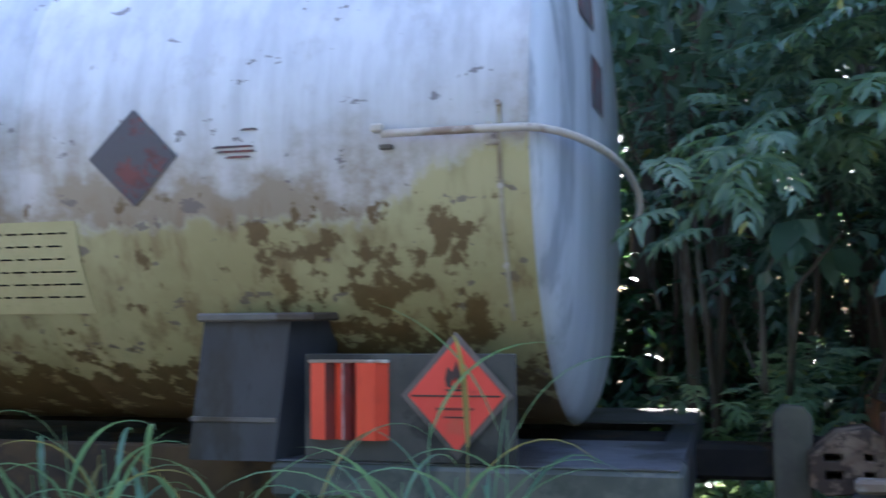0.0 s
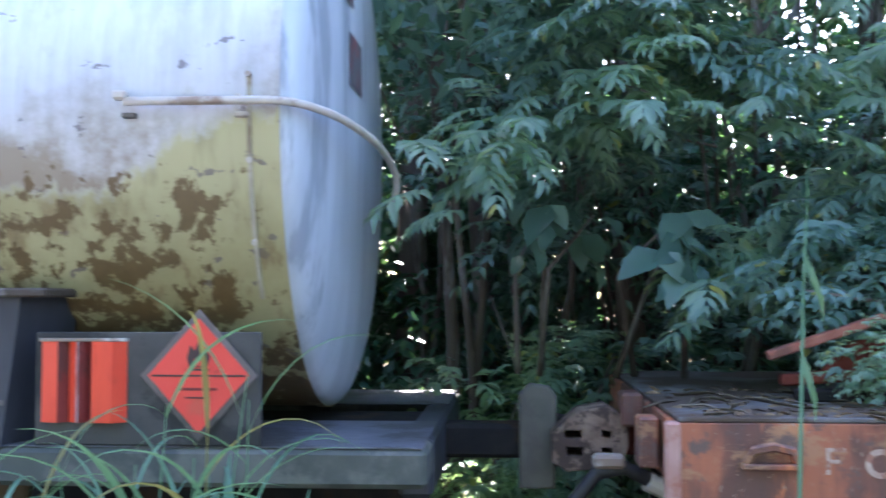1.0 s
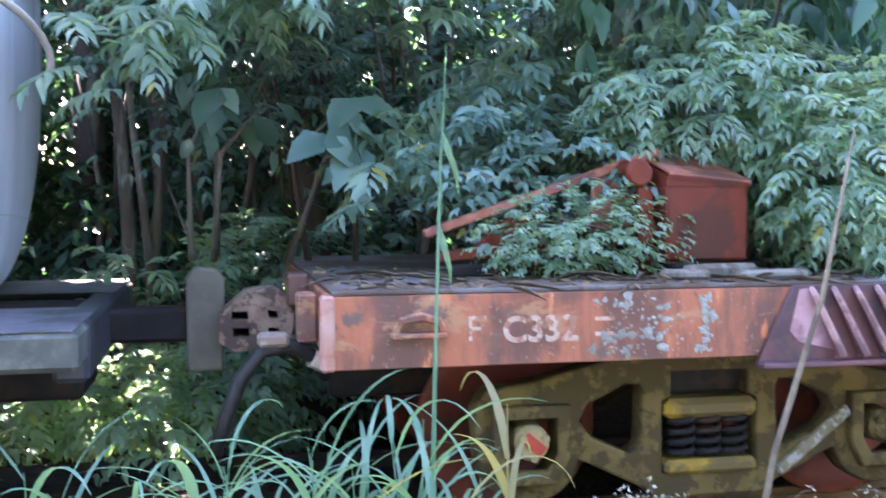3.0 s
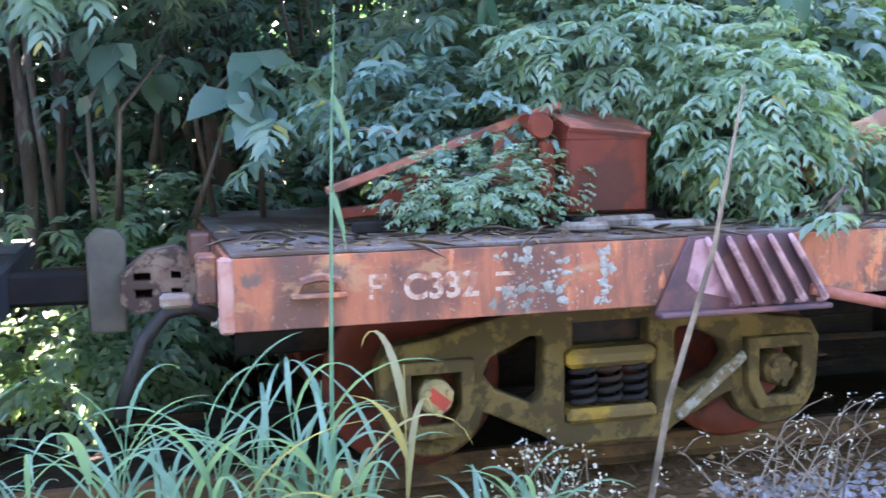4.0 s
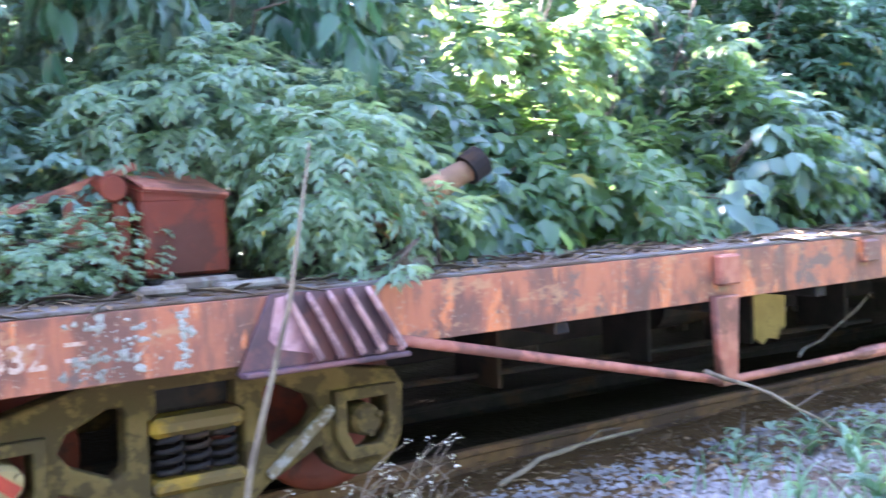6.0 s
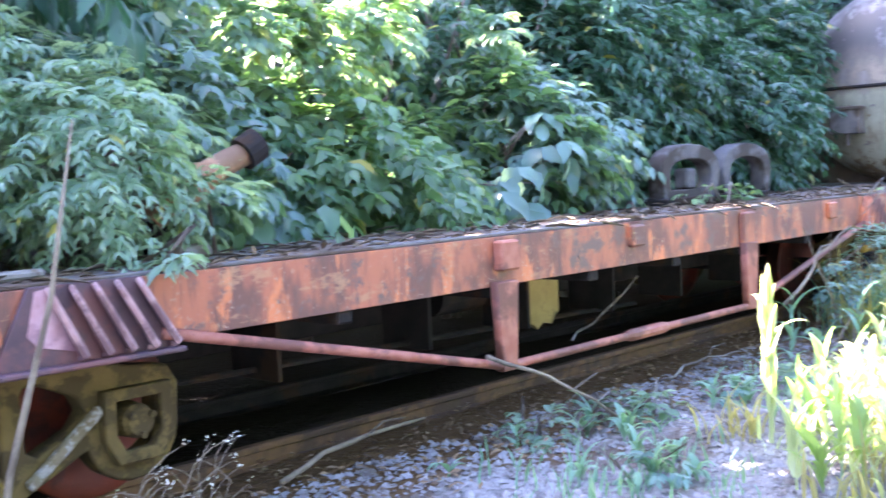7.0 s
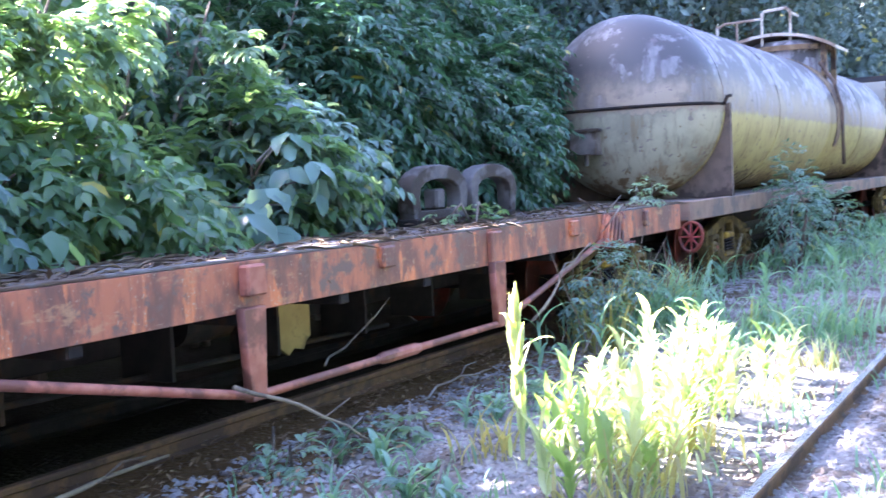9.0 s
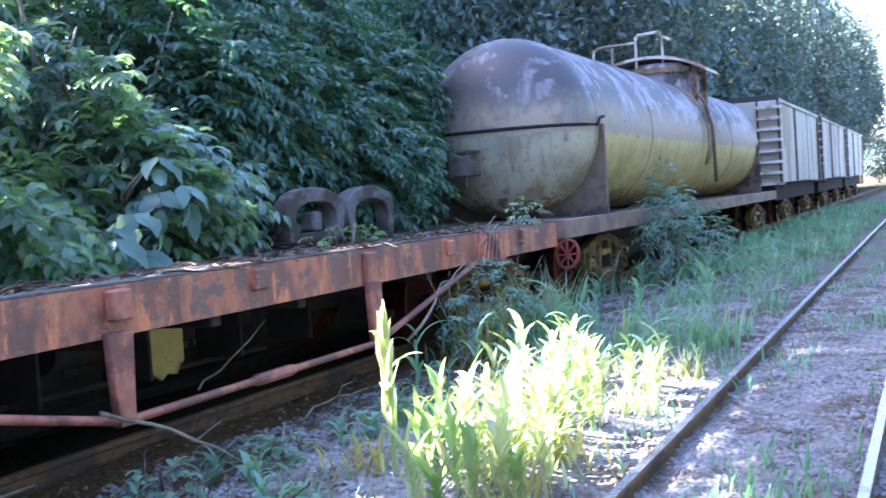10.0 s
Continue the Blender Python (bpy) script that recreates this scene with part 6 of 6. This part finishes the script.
crng = random.Random(77)
for x0, x1, y0, y1, n, h, length in ((1.0, 1.55, 3.75, 4.25, 11, 0.62, 0.42), (1.55, 2.3, 3.65, 4.15, 19, 0.66, 0.5), (2.0, 2.45, 3.8, 4.1, 7, 0.74, 0.5), (2.6, 2.95, 3.9, 4.1, 6, 0.45, 0.36), (0.0, 0.4, 4.05, 4.3, 16, 1.15, 0.62), (-1.35, -0.85, 4.05, 4.3, 30, 1.1, 0.5), (-0.85, -0.1, 4.1, 4.3, 14, 0.95, 0.5), (0.4, 1.0, 4.05, 4.3, 11, 0.75, 0.5), (-1.8, -1.35, 4.1, 4.3, 8, 0.9, 0.45)):
    for i in range(n):
        cane(crng.uniform(x0, x1), crng.uniform(y0, y1), h * crng.uniform(0.55, 1.2), crng.randint(4, 7), length, 0.026, GRASS_DRY if crng.random() < 0.07 else GRASS, "long blue-green grass with arching leaves beside the wagons", crng)
# clumps in the sun patch wear the lit grass tones
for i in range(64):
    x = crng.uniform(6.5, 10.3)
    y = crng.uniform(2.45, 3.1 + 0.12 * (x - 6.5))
    cane(x, y, crng.uniform(0.16, 0.50), crng.randint(7, 10), 0.25, 0.052, GRASS_LIT if i % 3 else GRASS_LIT_YELLOW, "leafy upright grass on the ballast in the sun patch", crng, 0.15, "ballast grass clumps", (0.6, 1.6))
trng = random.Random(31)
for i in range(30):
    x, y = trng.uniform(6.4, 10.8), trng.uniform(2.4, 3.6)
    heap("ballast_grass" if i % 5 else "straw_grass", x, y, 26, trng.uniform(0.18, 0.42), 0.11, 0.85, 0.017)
# leafy clumps further along, in the shade
for i in range(70):
    x = 9.5 + 14.0 * crng.random() ** 1.2
    y = crng.choice((3.0, 3.4, 4.1)) + crng.gauss(0, 0.25)
    cane(x, max(2.3, y), crng.uniform(0.2, 0.55), crng.randint(5, 8), 0.34, 0.040, GRASS, "broad-leaved green grass clump on the shaded ballast", crng, 0.15, "shaded grass clumps")
for i in range(30):
    x = crng.uniform(5.6, 9.5)
    cane(x, crng.uniform(3.3, 4.4), crng.uniform(0.03, 0.16), crng.randint(4, 7), 0.17, 0.036, GRASS, "low blue-green grass clump on the ballast", crng, 0.2, "low grass clumps")
n = 16000
gx_ = 10.5 + 45 * nrng.uniform(0, 1, n) ** 1.6
gy_ = nrng.uniform(2.25, 5.0, n)
patchy = np.sin(gx_ * 1.7) + np.sin(gy_ * 3.1 + gx_) + 0.8 * np.sin(gx_ * 0.6 + 2 * gy_) + nrng.normal(0, 0.6, n)
keep = patchy > np.where(gx_ < 16, 1.25, np.where(gx_ < 22, 0.8, 0.35))
roots = np.stack([gx_, gy_, np.array([rise(a, b) for a, b in zip(gx_, gy_)])], 1)[keep]
whole("verge_grass", blades("verge_grass", roots, (0.26 + 0.10 * np.sin(roots[:, 0] * 2.7)) * nrng.uniform(0.5, 1.7, len(roots)), 0.02, 0.8, 4), GRASS, "long green grass between the tracks further on", "grass", kind="stuff")
for i in range(9):
    x, y = 6.3 + 3.6 * ((i * 0.618) % 1), 3.45 + 1.05 * ((i * 0.382) % 1)
    shrub("ballast_weed", (x, y, rise(x, y)), (x, y, 0.07), (0.18, 0.12, 0.05), 14, 0.11, 6, 0.07, 0.032, LEAF_PALE if i % 2 else LEAF_TEAL, "low spreading blue-green weed on the ballast", "weed", "ballast weeds", 2, 0.4, gaps=False)
n = 5200
tx_ = 7.0 + 40 * nrng.uniform(0, 1, n) ** 1.5
roots = np.stack([tx_, nrng.uniform(-0.3, 2.2, n), np.zeros(n)], 1)
roots = roots[(np.sin(roots[:, 0] * 1.9) + np.sin(roots[:, 1] * 5 + roots[:, 0]) + nrng.normal(0, 0.5, n) > 0.8) & (np.abs(roots[:, 1] - 2.03) > 0.07) & (np.abs(roots[:, 1] - 0.92) > 0.07)]
roots[:, 2] = [rise(a, b) for a, b in roots[:, :2]]
whole("track_grass", blades("track_grass", roots, 0.15 * nrng.uniform(0.5, 1.6, len(roots)), 0.016, 0.7, 3), GRASS, "thin grass in the ballast between the rails", "grass", kind="stuff")
n = 2600
roots = np.stack([nrng.uniform(4.2, 12, n), nrng.uniform(2.2, 4.5, n), np.zeros(n)], 1)
roots = roots[np.sin(roots[:, 0] * 2.3) + np.sin(roots[:, 1] * 4) + nrng.normal(0, 0.6, n) > 0.7]
roots[:, 2] = [rise(a, b) for a, b in roots[:, :2]]
whole("sparse_grass", blades("sparse_grass", roots, 0.12 * nrng.uniform(0.5, 1.6, len(roots)), 0.012, 0.6, 3), GRASS, "sparse short grass in the ballast", "grass", kind="stuff")

# tall stalks
stalk = thing("grass_stalk", (2.2, 4.0, 0), "tall pale green grass stalk with a hanging dry leaf", "grass", "stalks")
part("stem", Shape().tube([(2.16, 4.0, 0), (2.18, 4.0, 0.9), (2.20, 3.99, 1.6), (2.22, 3.98, 2.0)], [0.008, 0.007, 0.005, 0.002], 6), GRASS, stalk)
for a, b, c in (((2.19, 4.0, 1.45), (2.24, 3.98, 1.32), (2.26, 3.97, 1.14)), ((2.2, 4.0, 1.75), (2.24, 3.98, 1.72), (2.25, 3.97, 1.58))):
    part("leaf", leaf_mesh("leaf", np.array([a]), np.array([np.array(c) - np.array(a)]), np.array([[0, -1.0, 0.1]]), [0.24], [0.022]), GRASS, stalk)
dry = thing("dry_stalk", (3.35, 4.1, 0), "leaning dry brown weed stalk", "weed", "stalks")
part("stem", Shape().tube([(3.32, 4.1, 0), (3.44, 4.1, 0.6), (3.62, 4.1, 1.15), (3.74, 4.1, 1.75)], [0.014, 0.012, 0.010, 0.004], 6), DRY, dry, smooth=True)
b = thing("white_seed_weed", (3.05, 4.1, 0), "low branching weed with clusters of fluffy white seed heads", "weed")
srng = random.Random(5)
o, d = [], []
for k in range(46):
    foot = Vector((3.05 + srng.gauss(0, 0.05), 4.1 + srng.gauss(0, 0.04), 0))
    hx = srng.gauss(0.0, 0.15)
    head = Vector((2.98 + hx, 4.08 + srng.gauss(0, 0.08), srng.uniform(0.16, 0.52) * (1.0 - 0.9 * max(0, hx))))
    part("stem", Shape().tube([tuple(foot), tuple(foot.lerp(head, 0.5) + Vector((hx * 0.2, 0, 0.03))), tuple(head)], [0.003, 0.002, 0.0012], 4), DRY, b)
    for q in range(srng.randint(5, 15)):
        off = Vector((srng.gauss(0, 0.016), srng.gauss(0, 0.014), srng.gauss(0.0, 0.015)))
        o.append(tuple(head + off))
        d.append(tuple(off.normalized() + Vector((0, 0, 0.4))))
o, d = np.array(o), np.array(d)
tagged(part("fluff", leaf_mesh("fluff", o, d, nrng.normal(0, 1, d.shape), nrng.uniform(0.010, 0.020, len(o)), nrng.uniform(0.008, 0.016, len(o)), False), FLUFF, b), kind="stuff")
# dry brushwood by the second bogie of the near truck
tw_ = thing("dry_twigs", (3.9, 4.15, 0), "bare branching brown weed twigs with withered seeds by the bogie", "weed")
o = []
for k in range(11):
    at = Vector((3.72 + 0.05 * k + srng.gauss(0, 0.04), 4.12 + srng.gauss(0, 0.05), 0))
    head = Vector((srng.gauss(0.02, 0.25), srng.gauss(0, 0.08), 1)).normalized()
    path = [at.copy()]
    for j in range(6):
        head = (head + Vector((srng.gauss(0, 0.16), srng.gauss(0, 0.06), 0))).normalized()
        at = at + head * srng.uniform(0.04, 0.10)
        path.append(at.copy())
        if j > 1:
            tip = at + Vector((srng.choice((-1, 1)) * srng.uniform(0.04, 0.17), srng.gauss(0, 0.05), srng.uniform(0.02, 0.13)))
            part("side_twig", Shape().tube([tuple(at), tuple(at.lerp(tip, 0.5) + Vector((0, 0, 0.015))), tuple(tip)], [0.0025, 0.002, 0.001], 4), DRY, tw_)
            o += [tuple(tip + Vector((srng.gauss(0, 0.012), srng.gauss(0, 0.01), srng.gauss(0, 0.01)))) for q in range(4)]
    part("twig", Shape().tube([tuple(q) for q in path], [0.007, 0.006, 0.005, 0.004, 0.003, 0.0025, 0.002], 5), DRY, tw_)
o = np.array(o)
tagged(part("fluff", leaf_mesh("fluff", o, nrng.normal(0, 1, o.shape), nrng.normal(0, 1, o.shape), nrng.uniform(0.008, 0.022, len(o)), nrng.uniform(0.005, 0.011, len(o)), False), FLUFF, tw_), kind="stuff")
# fallen sticks, knotted and crooked
for p, q, r in (((6.30, 4.50, 0.50), (7.16, 4.20, 0.03), 0.013), ((5.15, 4.9, 0.03), (6.3, 4.95, 0.12), 0.017), ((6.4, 4.5, 0.03), (7.3, 4.4, 0.10), 0.010), ((6.6, 4.1, 0.02), (6.95, 4.35, 0.10), 0.010), ((9.6, 4.35, 0.40), (10.9, 4.4, 0.92), 0.013), ((7.7, 4.98, 0.35), (8.6, 5.0, 0.70), 0.009), ((8.2, 4.6, 0.03), (9.2, 4.5, 0.10), 0.010)):
    st = thing("fallen_stick", p, "crooked bare grey-brown fallen stick", "stick", "fallen sticks")
    a, c = Vector(p), Vector(q)
    sag = srng.uniform(-0.03, 0.05)
    path = [a.lerp(c, k / 7) + Vector((srng.gauss(0, 0.018), srng.gauss(0, 0.02), sag * math.sin(math.pi * k / 7) + abs(srng.gauss(0, 0.012)))) for k in range(8)]
    part("stick", Shape().tube([tuple(v) for v in path], [r * (1 - 0.08 * k) * srng.uniform(0.85, 1.15) for k in range(8)], 7), BARK if r < 0.012 else DRY, st, smooth=True)
    part("side_branch", Shape().tube([tuple(path[4]), tuple(path[4] + Vector((0.09, srng.gauss(0, 0.03), 0.06))), tuple(path[4] + Vector((0.2, srng.gauss(0, 0.05), 0.07)))], [r * 0.5, r * 0.4, r * 0.2], 5), BARK, st)
# brush and weeds heaped near the end of the flat wagon
for i in range(26):
    x = nrng.uniform(10.4, 13.4)
    heap(("wagon_side_grass", "straw_grass", "wagon_side_grass")[i % 3], x, nrng.uniform(4.15, 4.5), 26, nrng.uniform(0.5, 0.95), 0.10, 0.9, 0.014)
for kind, label, m in (("ballast_grass", "grass on the ballast between the tracks, painted pale for the sun patch", GRASS_LIT), ("straw_grass", "straw-coloured dead grass among the green", GRASS_DRY), ("wagon_side_grass", "grassy weeds heaped against the wagon's lower edge", GRASS)):
    made = HEAPS[kind]
    roots, hs = np.concatenate([q[0] for q in made]), np.concatenate([q[1] for q in made])
    whole(kind, blades(kind, roots, hs, made[0][2], made[0][3]), m, label, "grass", kind="stuff")
brush = thing("brushwood", (11.3, 4.35, 0), "bare brown brushwood leaning on the wagon", "brushwood")
for i in range(40):
    a = np.array([nrng.uniform(10.4, 12.6), nrng.uniform(4.2, 4.5), 0.02])
    c = a + np.array([nrng.normal(0.1, 0.45), nrng.normal(0, 0.1), nrng.uniform(0.3, 0.95)])
    part("twig", Shape().tube([a, (a + c) / 2 + nrng.normal(0, 0.06, 3), c], [0.009, 0.006, 0.002], 5), DRY, brush)
shrub("tall_weed", (17.9, 4.2, 0), (17.9, 4.2, 0.95), (0.55, 0.3, 0.75), 110, 0.3, 8, 0.10, 0.026, LEAF_TEAL, "tall straggling weed beside the far tank wagon", "weed", "weeds", 6)
shrub("tall_weed", (20.0, 4.1, 0), (20.0, 4.1, 0.6), (0.9, 0.3, 0.55), 120, 0.3, 8, 0.10, 0.026, LEAF_TEAL, "tall straggling weed beside the far tank wagon", "weed", "weeds", 6)
shrub("hanging_vine", (11.75, 4.66, DK), (11.75, 4.56, 1.0), (0.35, 0.06, 0.26), 70, 0.12, 6, 0.06, 0.026, LEAF_PALE, "grey-green vine hanging over the deck's edge", "vine", "", 4, 0.9, face=(0, -0.2, -0.8), gaps=False)
shrub("heaped_weed", (11.2, 4.35, 0), (11.3, 4.35, 0.5), (0.8, 0.16, 0.36), 130, 0.22, 8, 0.075, 0.02, LEAF_TEAL, "straggling weeds among the brushwood at the wagon's end", "weed", "weeds", 8, gaps=False)
shrub("tall_weed", (19.2, 4.3, 0), (19.2, 4.3, 1.0), (0.24, 0.2, 0.5), 70, 0.24, 8, 0.10, 0.034, LEAF_TEAL, "tall straggling weed beside the far tank wagon", "weed", "weeds", 6)
shrub("deck_weed", (13.4, 4.75, DK), (13.4, 4.75, DK + 0.12), (0.25, 0.1, 0.12), 22, 0.18, 8, 0.07, 0.02, LEAF_PALE, "small pale weed on the deck's end", "weed", "weeds", 2)
# the weed's brightness is painted too, with the lit grass tone
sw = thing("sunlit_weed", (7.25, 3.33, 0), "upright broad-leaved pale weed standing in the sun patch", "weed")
part("stem", Shape().tube([(7.25, 3.33, 0), (7.23, 3.32, 0.45), (7.22, 3.31, 0.78)], [0.012, 0.010, 0.006], 7), GRASS_LIT, sw)
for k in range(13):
    part("leaf", arching_leaf(Vector((7.25 - 0.025 * k / 12, 3.33, 0.16 + 0.50 * k / 12)), 2.4 * k, crng.uniform(0.20, 0.32), 0.075, crng.uniform(0.05, 0.22), crng.uniform(0.0, 0.35)), GRASS_LIT, sw)
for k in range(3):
    part("leaf", arching_leaf(Vector((7.24, 3.33, 0.42 + 0.12 * k)), 3.4 + 1.9 * k, 0.26, 0.05, 0.5, 1.5), GRASS_LIT, sw)
part("spike", Shape().tube([(7.22, 3.31, 0.76), (7.215, 3.31, 0.88), (7.21, 3.31, 0.97)], [0.020, 0.016, 0.003], 8), GRASS_LIT, sw, smooth=True)

shrub("deck_creeper", (10.1, 5.1, DK), (10.2, 5.2, DK + 0.05), (0.8, 0.08, 0.06), 26, 0.14, 8, 0.07, 0.024, LEAF_SUN, "low creeper over the feet of the cast frames", "creeper", "weeds", 3)
# large-leaved creepers over the deck's edge
for x, y, z, n, m in ((7.7, 5.40, 1.42, 9, LEAF_TEAL), (8.3, 5.5, 1.75, 9, LEAF_TEAL), (5.6, 5.3, 1.5, 6, LEAF_SUN), (2.0, 6.2, 1.87, 6, LEAF_TEAL), (1.5, 6.5, 2.1, 7, LEAF_TEAL), (6.6, 5.6, 1.6, 6, LEAF_SUN)):
    shrub("broad_creeper", (x, y + 0.5, DK), (x, y, z), (0.30, 0.14, 0.2), n, 0.12, 3, 0.21, 0.13, m, "large-leaved creeper hanging out of the bushes", "creeper", "large creepers", 3, 0.9, face=(0, -0.6, 0.1), gaps=False)
# loose ballast and litter
n = 30000
px_ = 4.0 + 16.0 * nrng.uniform(0, 1, n) ** 1.2
py_ = 0.6 + 4.3 * nrng.uniform(0, 1, n) ** 0.9
pts = np.stack([px_, py_, np.array([rise(a, b) for a, b in zip(px_, py_)])], 1)
rock = np.array([(1, 0.1, 0), (-0.2, 0.9, 0.1), (-0.9, -0.1, 0.05), (0.1, -0.8, 0), (0.15, 0.1, 0.75), (0.6, 0.6, 0.35), (-0.5, -0.5, 0.4)])
rf = [(0, 5, 4), (5, 1, 4), (1, 2, 4), (2, 6, 4), (6, 3, 4), (3, 0, 4), (0, 1, 5), (2, 3, 6)]
sz = nrng.uniform(0.010, 0.032, n)
az = nrng.uniform(0, 6.28, n)
rot = np.stack([np.stack([np.cos(az), -np.sin(az)], 1), np.stack([np.sin(az), np.cos(az)], 1)], 1)
V = np.repeat(rock[None], n, 0) * sz[:, None, None] * nrng.uniform(0.7, 1.3, (n, 7, 1))
V[:, :, :2] = np.einsum("nij,nkj->nki", rot, V[:, :, :2])
V = (V + pts[:, None, :]).reshape(-1, 3)
F = [tuple(int(i) + 7 * j for i in f) for j in range(n) for f in rf]
whole("loose_ballast", mesh_of("loose_ballast", V.tolist(), F), STONE, "loose grey ballast stones between the tracks", "ballast", kind="stuff")
n = 2600
lp = np.concatenate([np.stack([nrng.uniform(X0 + 0.05, X1, n), SIDE + 0.03 + 1.2 * nrng.uniform(0, 1, n) ** 1.5, np.full(n, DK + 0.004)], 1), np.stack([nrng.uniform(3.6, 10.5, 1500), nrng.uniform(4.0, 5.25, 1500), np.full(1500, 0.05)], 1)])
whole("leaf_litter", leaf_mesh("leaf_litter", lp, nrng.normal(0, 1, lp.shape) * np.array([1, 1, 0.15]), np.array([0, 0, 1.0]) + nrng.normal(0, 0.35, lp.shape), nrng.uniform(0.03, 0.08, len(lp)), nrng.uniform(0.012, 0.03, len(lp)), False), LITTER, "dry brown leaf litter on the deck and ground", "leaf litter", kind="stuff")

n = 520
lp = np.stack([nrng.uniform(X0 + 0.1, X1 - 0.1, n), SIDE + 0.05 + 0.9 * nrng.uniform(0, 1, n) ** 1.4, DK + 0.008 + 0.03 * nrng.uniform(0, 1, n) ** 3], 1)
whole("twig_litter", leaf_mesh("twig_litter", lp, nrng.normal(0, 1, lp.shape) * np.array([1.6, 0.7, 0.10]), np.array([0, -0.3, 1.0]) + nrng.normal(0, 0.3, lp.shape), nrng.uniform(0.08, 0.34, n), nrng.uniform(0.006, 0.014, n), False), DRY, "dry twigs and stalks strewn along the deck's edge", "twig litter", kind="stuff")
